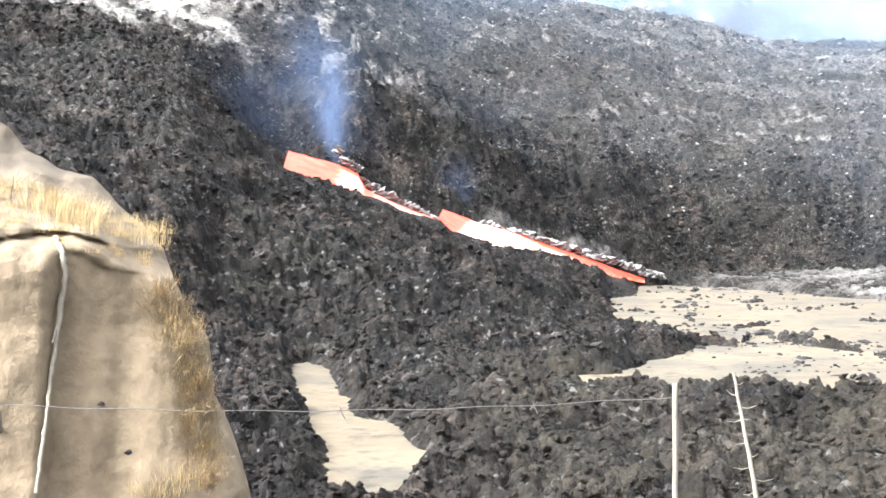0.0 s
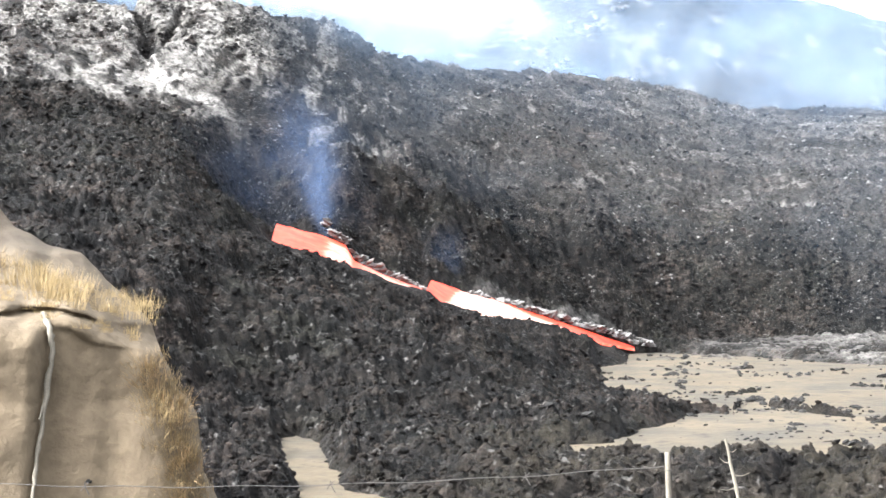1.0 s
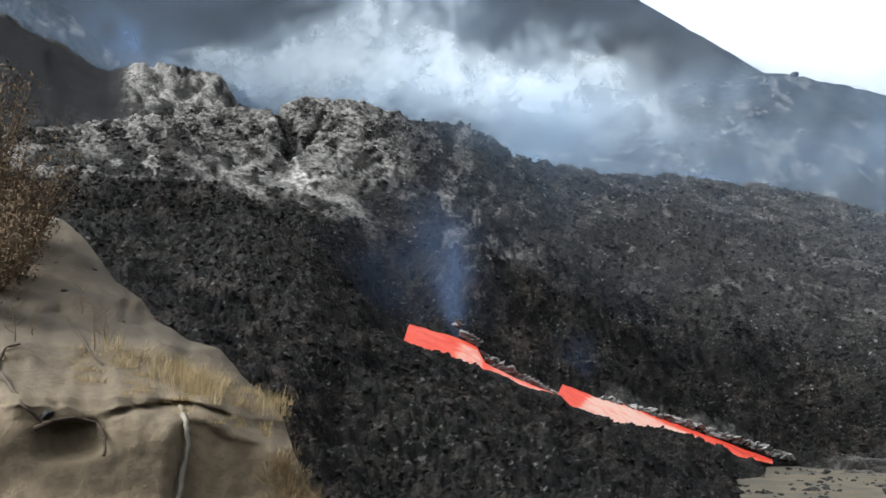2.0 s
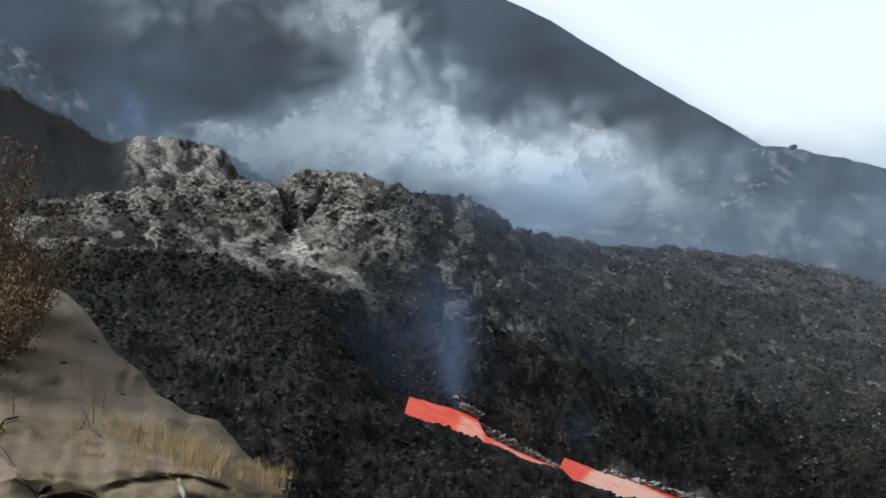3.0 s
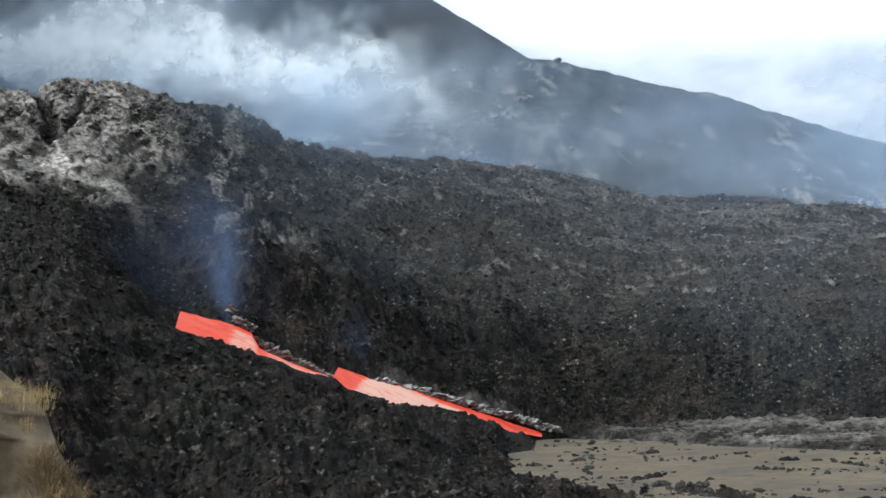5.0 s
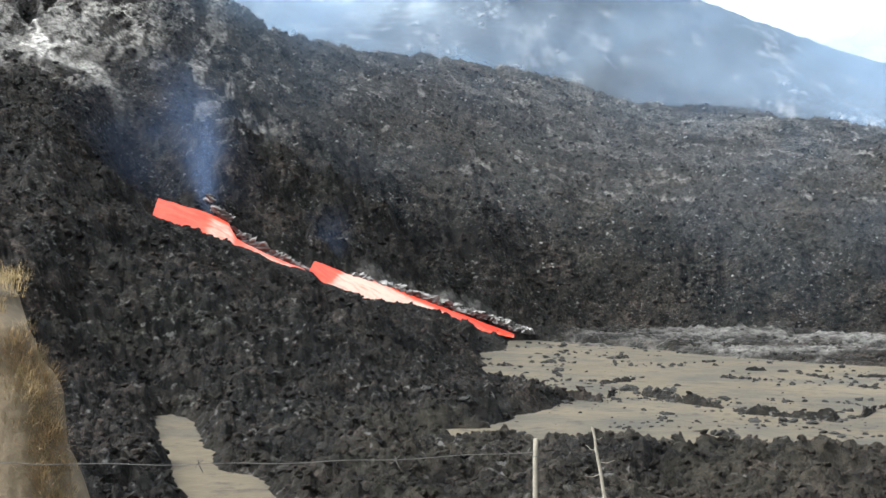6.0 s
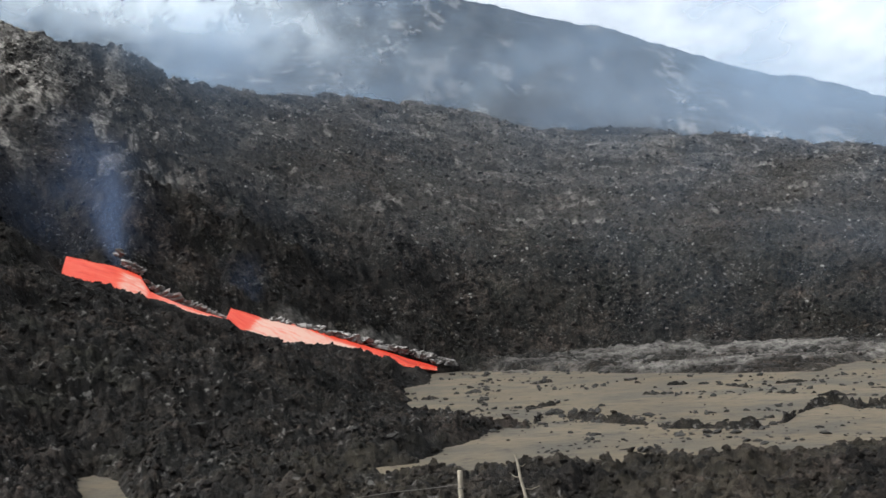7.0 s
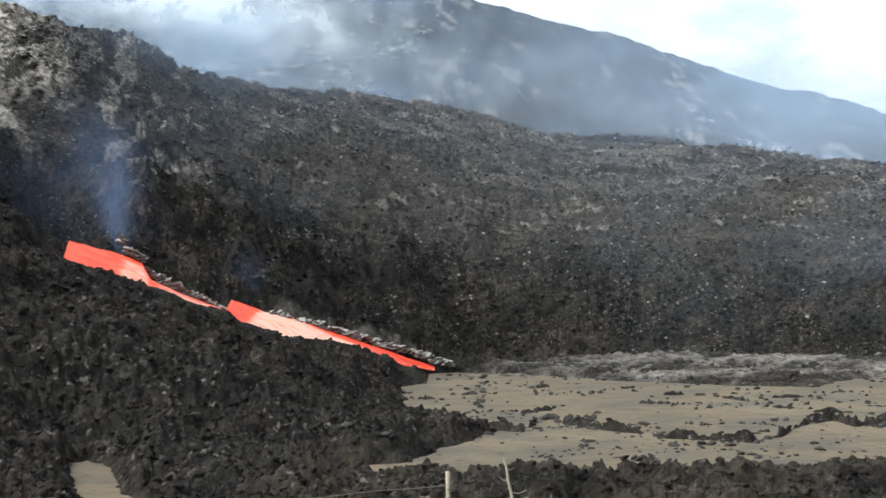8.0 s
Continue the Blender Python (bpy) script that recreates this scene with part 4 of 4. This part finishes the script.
for places, radius in (([(-23.4, -1.95), (-22.6, -1.55), (-21.7, -1.42), (-20.8, -1.65), (-20.35, -2.3), (-20.4, -3.1)], 0.022), ([(-25.1, 0.4), (-25.0, 1.1), (-24.75, 1.65), (-24.2, 1.8)], 0.02),
                       ([(-24.9, 0.5), (-24.4, -0.2), (-23.85, -0.96), (-22.86, -1.82)], 0.024), ([(-21.75, 2.4), (-21.3, 1.7), (-21.1, 1.4), (-20.65, 1.0)], 0.016), ([(-21.3, 1.7), (-21.6, 1.3)], 0.01)):
    root(places, radius, "dark bare root lying on the ash bank", MAT_BARK)


# ---- dry grass ----
def tuft_mesh(seed, blades, height, spread, mat):
    r = random.Random(seed)
    pieces = []
    for _ in range(blades):
        a, d = r.uniform(0, 6.28), spread * math.sqrt(r.random())
        x, y = d * math.cos(a), d * math.sin(a)
        h, lean, w, f = height * r.uniform(0.3, 1.1), r.uniform(0.05, 0.75), r.uniform(0.0016, 0.0038), r.uniform(0, 6.28)
        lx, ly = lean * h * math.cos(a + r.uniform(-1, 1)), lean * h * math.sin(a + r.uniform(-1, 1))
        sx, sy = w * math.cos(f), w * math.sin(f)
        co = []
        for s in (0, 0.4, 0.75, 1.0):
            t = 1 - 0.75 * s
            cx, cy, cz = x + lx * s * s, y + ly * s * s, h * (s - 0.25 * lean * s * s) - 0.02
            co += [(cx - sx * t, cy - sy * t, cz), (cx + sx * t, cy + sy * t, cz)]
        pieces.append((np.array(co), np.array([(0, 1, 3, 2), (2, 3, 5, 4), (4, 5, 7, 6)])))
    return mesh_of("grass_tuft", *join(pieces), mat, smooth_shade=True)


TUFTS = [tuft_mesh(s, 60, 0.28, 0.24, MAT_GRASS) for s in range(5)]
LOW_TUFTS = [tuft_mesh(20 + s, 110, 0.17, 0.20, MAT_GRASS) for s in range(4)]
BROWN_TUFTS = [tuft_mesh(40 + s, 100, 0.22, 0.20, MAT_STRAW) for s in range(3)]


def tuft(az, el, kinds, q, label, group, lean=0.0):
    ob = new("grass_tuft", kinds[rnd.randrange(len(kinds))])
    ob.matrix_world = Matrix.Translation(on_bank(az, el)) @ pose(0, 0, 0, lean, 0.6 * lean * rnd.uniform(-1, 1) + rnd.uniform(-8, 8), 0) @ pose(0, 0, 0, 0, 0, rnd.uniform(0, 360)) @ Matrix.Diagonal((q, q, q, 1))
    return tagged(ob, label, "grass", group)


for k in range(95):
    az = rnd.uniform(-20.5, -12.4)
    tuft(az, value(az, [(-20.5, 1.3), (-15.7, -0.3), (-12.4, -1.3)]) + rnd.uniform(-0.45, 0.7), TUFTS, rnd.choice((0.26, 0.34, 0.44, 0.54, 0.72)), "straw-yellow dry grass tuft on the bank's edge", "dry grass along the bank's edge")
for k in range(50):
    az = rnd.uniform(-22, -13)
    tuft(az, value(az, [(-22, 1.2), (-15.7, -0.6), (-12.4, -1.5)]) + rnd.uniform(-1.0, 0.9), LOW_TUFTS, rnd.uniform(0.3, 0.6), "low straw-yellow grass tuft on the ash slope", "low grass on the bank's slope")
for k in range(95):
    s = rnd.random()
    az = -11.7 + 1.9 * s + rnd.uniform(-1.3, 0.1)
    tuft(az, -3.5 - 8.5 * s + rnd.uniform(-0.6, 0.6), LOW_TUFTS if k % 3 else BROWN_TUFTS, rnd.uniform(0.35, 0.85), "orange-brown dry grass clinging to the bank's side", "grass on the bank's side", rnd.uniform(20, 60))
for k in range(12):
    tuft(rnd.uniform(-13.5, -11), rnd.uniform(-12.8, -11.8), TUFTS, rnd.uniform(0.4, 0.7), "yellow dry grass at the bank's foot", "grass at the bank's foot")


# ---- brown dry shrub at the top of the bank ----
def shrub(az, el, height, seed):
    r = random.Random(seed)
    base = on_bank(az, el)
    root_ob = new("dry_shrub")
    root_ob.matrix_world = Matrix.Translation(base)
    leaves = []
    for _ in range(16):
        a, lean = r.uniform(0, 6.28), r.uniform(0.05, 0.6)
        h = height * r.uniform(0.5, 1.0)
        pts = [Vector((0.12 * math.cos(a) + lean * h * s * math.cos(a) + r.uniform(-0.03, 0.03), 0.12 * math.sin(a) + lean * h * s * math.sin(a), h * s - 0.05)) for s in np.linspace(0, 1, 7)]
        part("stem", mesh_of("stem", *tube(pts, [0.018 * (1.1 - k / 7) for k in range(7)], 5), MAT_SHRUB), root_ob)
        for _ in range(150):
            p = pts[1 + r.randrange(6)] + Vector((r.gauss(0, 0.12), r.gauss(0, 0.12), r.gauss(0, 0.12)))
            d, e = Vector((r.gauss(0, 1), r.gauss(0, 1), r.gauss(0, 1))).normalized() * 0.038, Vector((r.gauss(0, 1), r.gauss(0, 1), r.gauss(0, 1))).normalized() * 0.012
            leaves.append((np.array([p - d, p - e, p + d, p + e]), np.array([(0, 1, 2, 3)])))
    tagged(part("foliage", mesh_of("foliage", *join(leaves), MAT_SHRUB), root_ob, "withered brown leaves"), kind="stuff")
    return tagged(root_ob, "withered brown shrub on top of the ash bank", "shrub", "shrubs on the bank")


for k, (az, el, h) in enumerate([(-24.3, 6.2, 1.3), (-25.2, 5.8, 2.0), (-26.2, 6.5, 2.2), (-25.6, 4.2, 1.2), (-26.6, 3.2, 1.3), (-24.9, 4.8, 0.8), (-27.4, 6.5, 2.4)]):
    shrub(az, el, h, 60 + k)


# ---- small dry twigs and a stone on the bank ----
def dry_twig(az, el, height, seed):
    r = random.Random(seed)
    ob = new("dry_twig")
    ob.matrix_world = Matrix.Translation(on_bank(az, el))
    top = Vector((r.uniform(-0.2, 0.2) * height, 0, height))
    pts = [top * s + Vector((r.uniform(-0.01, 0.01), r.uniform(-0.01, 0.01), -0.02 * (s == 0))) for s in np.linspace(0, 1, 6)]
    part("stem", mesh_of("stem", *tube(pts, [0.008, 0.007, 0.006, 0.005, 0.004, 0.002], 5), MAT_SHRUB), ob)
    for k in range(5):
        p = pts[1 + k % 5]
        tip = p + Vector((r.choice((-1, 1)) * r.uniform(0.2, 0.5), r.uniform(-0.2, 0.1), r.uniform(0.1, 0.4))) * height
        part("side_twig", mesh_of("side_twig", *tube([p, p.lerp(tip, 0.5) + Vector((0, 0, -0.02)), tip], [0.004, 0.003, 0.0015], 5), MAT_SHRUB), ob)
    return tagged(ob, "small dead branching twig standing in the ash", "twig", "twigs on the bank")


for k, (az, el, h) in enumerate([(-21.0, 1.6, 0.45), (-20.6, 2.0, 0.3), (-24.4, 1.9, 0.4), (-23.7, 2.2, 0.25), (-19.0, 0.6, 0.25), (-21.6, 3.2, 0.3)]):
    dry_twig(az, el, h, 80 + k)
for az, el, q in ((-22.9, -1.3, 0.16), (-21.2, 5.2, 0.12), (-22.4, 4.2, 0.10), (-19.8, 2.9, 0.08), (-15.2, -8.4, 0.07), (-14.0, -10.6, 0.09)):
    ob = new("stone", ROCK_MESHES[rnd.randrange(6)])
    ob.matrix_world = Matrix.Translation(on_bank(az, el)) @ pose(0, 0, 0, 10, 5, rnd.uniform(0, 360)) @ Matrix.Diagonal((q, q, q, 1))
    tagged(ob, "small dark stone stuck in the ash bank", "stone", "stones in the bank")


# ---- fence: post, leaning stake, wire; and a thorny dry stalk ----
def fence_post(top, foot, radius, label):
    top, foot = Vector(top), Vector(foot)
    ob = new("fence_post")
    ob.matrix_world = Matrix.Translation(foot)
    pts = [(top - foot) * s + Vector((rnd.uniform(-0.004, 0.004), rnd.uniform(-0.004, 0.004), 0)) for s in np.linspace(0, 1, 10)]
    pts += [pts[-1] + Vector((0, 0, 0.004)), pts[-1] + Vector((0, 0, 0.006))]
    part("shaft", mesh_of("shaft", *tube(pts, [radius * rnd.uniform(0.93, 1.05) for _ in range(10)] + [radius * 0.8, 0.001], 10), MAT_WOOD), ob)
    ring = [pts[9] * 0.93 + Vector((1.2 * radius * math.cos(a), 1.2 * radius * math.sin(a), 0)) for a in np.linspace(0, 6.28, 13)]
    part("wire_loop", mesh_of("wire_loop", *tube(ring, [0.003] * 13, 5), MAT_WIRE), ob, "dull wire loop")
    return tagged(ob, label, "fence post", "fence posts")


POST = Vector(polar(11.33, -7.7, 9.0))
STAKE = on_bank(-19.75, -7.5) * 0.965
fence_post(POST, (POST.x + 0.01, POST.y, -3.0), 0.020, "pale weathered wooden fence post with a wire")
fence_post(STAKE, on_bank(-19.55, -9.4), 0.022, "short pale stake holding the fence wire")
wire_pts = []
for s in np.linspace(0, 1, 40):
    p = STAKE.lerp(POST, s) + Vector((0, 0, -0.09 - 0.03 * (1 - s) - 0.30 * s * (1 - s)))
    wire_pts.append(p + Vector((0, 0, 0.006 * math.sin(37 * s))))
fence_wire = tagged(new("fence_wire", mesh_of("fence_wire", *tube(wire_pts, [0.0034] * 40, 6), MAT_WIRE)), "thin sagging fence wire from stake to post", "wire")
barb_mesh = mesh_of("barb", *join([tube([(-0.03, 0, -0.03), (0, 0, 0.005), (0.03, 0, 0.03)], [0.003] * 3, 5), tube([(0.03, 0, -0.06), (0, 0, 0), (-0.004, 0, 0.03)], [0.004] * 3, 5)]), MAT_WIRE)
for s in (6, 20, 31):
    ob = part("barb", barb_mesh, fence_wire)
    ob.matrix_local = Matrix.Translation(wire_pts[s])


def dry_stalk():
    top, foot = Vector(polar(13.9, -7.05, 8.9)), Vector(polar(15.3, -15.0, 8.7))
    ob = new("dry_stalk")
    ob.matrix_world = Matrix.Translation(foot)
    pts = [(top - foot) * s + Vector((0.02 * math.sin(3.1 * s) + rnd.uniform(-0.006, 0.006), 0, 0)) for s in np.linspace(0, 1, 16)]
    part("stem", mesh_of("stem", *tube(pts, [0.019 - 0.009 * k / 15 for k in range(16)]), MAT_WOOD), ob)
    for k in range(11):
        p = pts[4 + k]
        side = -1 if k % 2 else 1
        tip = p + Vector((side * rnd.uniform(0.05, 0.15), rnd.uniform(-0.05, 0.05), rnd.uniform(-0.03, 0.05)))
        mid = p.lerp(tip, 0.5) + Vector((0, 0, -0.015))
        part("twig", mesh_of("twig", *tube([p, mid, tip], [0.004, 0.003, 0.0015], 5), MAT_WOOD), ob)
    return tagged(ob, "thin pale dry stalk with short side twigs", "plant")


dry_stalk()


# ---- smoke and haze: thin drifting veils ----
def veil(name, az, el, r, density, mat, label, steps=(150, 90)):
    A, E = np.meshgrid(np.linspace(*az, steps[0]), np.linspace(*el, steps[1]))
    R = r * (1 + 0.006 * fbm(A / 9, E / 7, 2, 300))
    R = R + (np.interp(A, AZ, rr) - 310 if r > 400 else 0)
    dens = np.clip(density(A, E), 0, 1)
    faces = grid_faces(steps[1], steps[0])
    faces = faces[(dens.ravel()[faces] > 0.004).any(1)]
    ob = new(name, mesh_of(name, polar(A, E, R).reshape(-1, 3), faces, mat, {"thickness": dens}))
    ob.visible_shadow = False
    return tagged(ob, label, "smoke", kind="stuff")


def wisp(a, e, seed, octaves=5, gain=0.55):
    total, amp = 0.0, 1.0
    for k in range(octaves):
        c, q = math.cos(1.1 * k + 0.4), math.sin(1.1 * k + 0.4)
        total = total + amp * gnoise((a * c - e * q) * 2**k, (a * q + e * c) * 2**k, seed + 13 * k)
        amp *= gain
    return total


def below_skyline(A, E, soft):
    """Fades smoke and haze sheets out above the mountain's outline, keeping the sky bright."""
    return smooth(soft, 0.0, E - np.maximum(value(A, SHOULDER), value(A, CONE)))


def lumps(a, e, seed, octaves=5):
    """Rounded heads with creases between them, 0 to about 1."""
    a, e = a + 0.7 * wisp(a / 2.2, e / 2.2, seed + 50, 3), e + 0.7 * wisp(a / 2.2, e / 2.2, seed + 51, 3)
    total, amp = 0.0, 1.0
    for k in range(octaves):
        c, q = math.cos(0.9 * k + 0.5), math.sin(0.9 * k + 0.5)
        total = total + amp * np.abs(gnoise((a * c - e * q) * 2**k / 2.6, (a * q + e * c) * 2**k / 2.6, seed + 7 * k))
        amp *= 0.6
    return 1.35 * total


# the plume leaves the notch behind the rim, drifts along the slope and sends up a column: compass angle, rise, half-width, weight
STRANDS = [[(-18.5, 14.6, 0.4, 0.5), (-17.0, 15.0, 0.8, 0.7), (-15.4, 14.6, 1.0, 0.75)],
           [(-15.3, 13.2, 0.8, 1.0), (-14.0, 14.3, 1.4, 1.0), (-11.5, 15.0, 1.8, 1.0), (-8, 15.2, 1.9, 0.85), (-4, 14.4, 1.9, 0.8), (0, 14.2, 1.9, 0.78), (4, 13.2, 2.3, 0.6), (9, 11.9, 3.0, 0.42),
            (16, 10.2, 3.0, 0.26), (26, 8.3, 2.4, 0.14)],
           [(-10, 15.6, 1.5, 0.75), (-8.2, 17.6, 1.8, 0.72), (-8.8, 19.8, 2.2, 0.6), (-12, 22.5, 3.0, 0.5)], [(-7.5, 16.5, 1.3, 0.5), (-5.2, 18.0, 1.4, 0.42)],
           [(-0.5, 14.4, 1.4, 0.7), (1.2, 15.6, 1.2, 0.55)], [(3.5, 13.6, 1.2, 0.4), (4.8, 16.0, 1.3, 0.25)], [(-22, 21, 2.5, 0.3), (-16, 21, 2.5, 0.3)]]


def plume(A, E, seed, weight, near, ragged):
    a = A + 1.6 * wisp(A / 3.0, E / 2.4, seed, 5, 0.6)
    e = E + 1.3 * wisp(A / 3.0, E / 2.4, seed + 3, 5, 0.6)
    body = np.zeros(A.shape)
    for strand in STRANDS:
        for (a0, e0, s0, w0), (a1, e1, s1, w1) in zip(strand, strand[1:]):
            t = np.clip(((a - a0) * (a1 - a0) + (e - e0) * (e1 - e0)) / ((a1 - a0) ** 2 + (e1 - e0) ** 2), 0, 1)
            d = np.hypot(a - a0 - t * (a1 - a0), e - e0 - t * (e1 - e0)) / (near * (s0 + t * (s1 - s0)))
            body = np.maximum(body, (w0 + t * (w1 - w0)) * smooth(1.3, 0.0, d))
    edge = smooth(-30, -26, A) * (1 - smooth(30, 38, A)) * (1 - smooth(25, 28, E)) * below_skyline(A, E, 0.9)
    heads = lumps(A, E, seed + 20)
    return weight * edge * body * smooth(0.0, 0.7, body + ragged * (heads - 0.6)) * (0.25 + 0.4 * smooth(-5, -11, A) + (0.75 - 0.4 * smooth(-5, -11, A)) * smooth(0.1, 1.1, heads + 0.3 * body))


veil("smoke_plume", (-22, 10), (10.5, 26), 446, lambda A, E: plume(A, E, 31, 0.92, 1.1, 0.75) * smooth(10.8, 13.6, E + 0.12 * (A - 3)) * smooth(10, 3, A), MAT_BILLOW,
     "thick white smoke billowing from a vent behind the ridge", (440, 230))
for k, (r, w) in enumerate(((470, 0.55), (580, 0.6))):
    veil("smoke_plume", (-30, 40), (2, 28), r, lambda A, E, k=k, w=w: plume(A, E, 100 + 11 * k, w, 1.5 + 0.3 * k, 0.5), MAT_SMOKE, "white volcanic smoke drifting across the slope behind the ridge", (420, 200))
# Tinted sheet that stands in for the blue haze of distance.
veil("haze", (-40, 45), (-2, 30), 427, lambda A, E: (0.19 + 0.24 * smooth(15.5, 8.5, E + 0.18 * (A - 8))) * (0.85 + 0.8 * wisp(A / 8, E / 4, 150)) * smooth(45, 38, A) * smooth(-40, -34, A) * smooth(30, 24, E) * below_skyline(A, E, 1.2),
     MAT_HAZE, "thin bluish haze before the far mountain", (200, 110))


def rising(A, E, a0, e0, e1, lean, w0, w1, weight, seed):
    s = (E - e0) / (e1 - e0)
    c = a0 + lean * (E - e0) + 0.35 * fbm(E / 1.2, A * 0 + 3.3, 3, seed) * np.clip(s, 0, 1)
    w = w0 + (w1 - w0) * np.clip(s, 0, 1)
    body = np.exp(-(((A - c) / w) ** 2)) * smooth(-0.05, 0.12, s) * smooth(1.0, 0.35, s)
    return weight * body * (0.35 + 0.65 * smooth(-0.5, 0.5, fbm(A / 1.1, E / 1.8, 5, seed + 2)))


veil("smoke_plume", (-10, 0), (2.2, 11), 184, lambda A, E: rising(A, E, -4.3, 2.4, 10.5, -0.2, 0.3, 1.7, 0.42, 170), MAT_FUME, "blue-grey smoke rising from the upper lava stream", (120, 120))
veil("smoke_plume", (-0.5, 4), (-0.8, 4), 197, lambda A, E: rising(A, E, 0.9, -0.2, 3.4, 0.1, 0.4, 0.9, 0.15, 180), MAT_FUME, "faint blue smoke above the lower lava stream", (60, 60))
veil("smoke_plume", (-25, -16), (12, 20), 436, lambda A, E: 0.75 * np.exp(-(((A + 20.0) / 1.5) ** 2) - ((E - 15.6 + 0.5 * (A + 20.3)) / 0.9) ** 2) * smooth(-0.6, 0.5, fbm(A, E, 4, 190)), MAT_FUME,
     "deep blue smoke above the upper ridge", (80, 80))
veil("smoke_plume", (-13, 0), (1.5, 12), 194, lambda A, E: 0.14 * np.exp(-(((A + 6.6) / 2.6) ** 2) - ((E - 5.6 + 0.25 * (A + 6.6)) / 2.2) ** 2) * (0.4 + 0.6 * smooth(-0.5, 0.5, fbm(A / 1.6, E / 1.4, 5, 195))), MAT_FUME,
     "thin blue smoke filling the dark hollow above the lava", (100, 90))


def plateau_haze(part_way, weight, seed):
    """A sheet tinted as distance haze over the plateau, thickening upwards from the ground it stands on."""
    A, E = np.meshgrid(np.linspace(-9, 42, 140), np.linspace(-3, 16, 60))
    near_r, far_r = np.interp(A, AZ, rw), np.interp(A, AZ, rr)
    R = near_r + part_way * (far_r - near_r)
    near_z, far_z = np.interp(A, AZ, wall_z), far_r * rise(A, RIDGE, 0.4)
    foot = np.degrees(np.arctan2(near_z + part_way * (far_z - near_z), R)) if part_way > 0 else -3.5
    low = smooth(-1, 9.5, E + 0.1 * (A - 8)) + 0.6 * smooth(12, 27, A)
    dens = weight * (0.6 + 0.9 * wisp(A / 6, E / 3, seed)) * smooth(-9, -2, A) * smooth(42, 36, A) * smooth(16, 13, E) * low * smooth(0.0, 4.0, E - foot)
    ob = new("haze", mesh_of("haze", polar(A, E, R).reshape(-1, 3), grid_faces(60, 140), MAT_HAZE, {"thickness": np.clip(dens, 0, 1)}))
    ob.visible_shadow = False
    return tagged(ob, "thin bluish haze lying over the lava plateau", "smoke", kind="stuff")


# Layered haze sheets pale the plateau with distance, more so to the right.
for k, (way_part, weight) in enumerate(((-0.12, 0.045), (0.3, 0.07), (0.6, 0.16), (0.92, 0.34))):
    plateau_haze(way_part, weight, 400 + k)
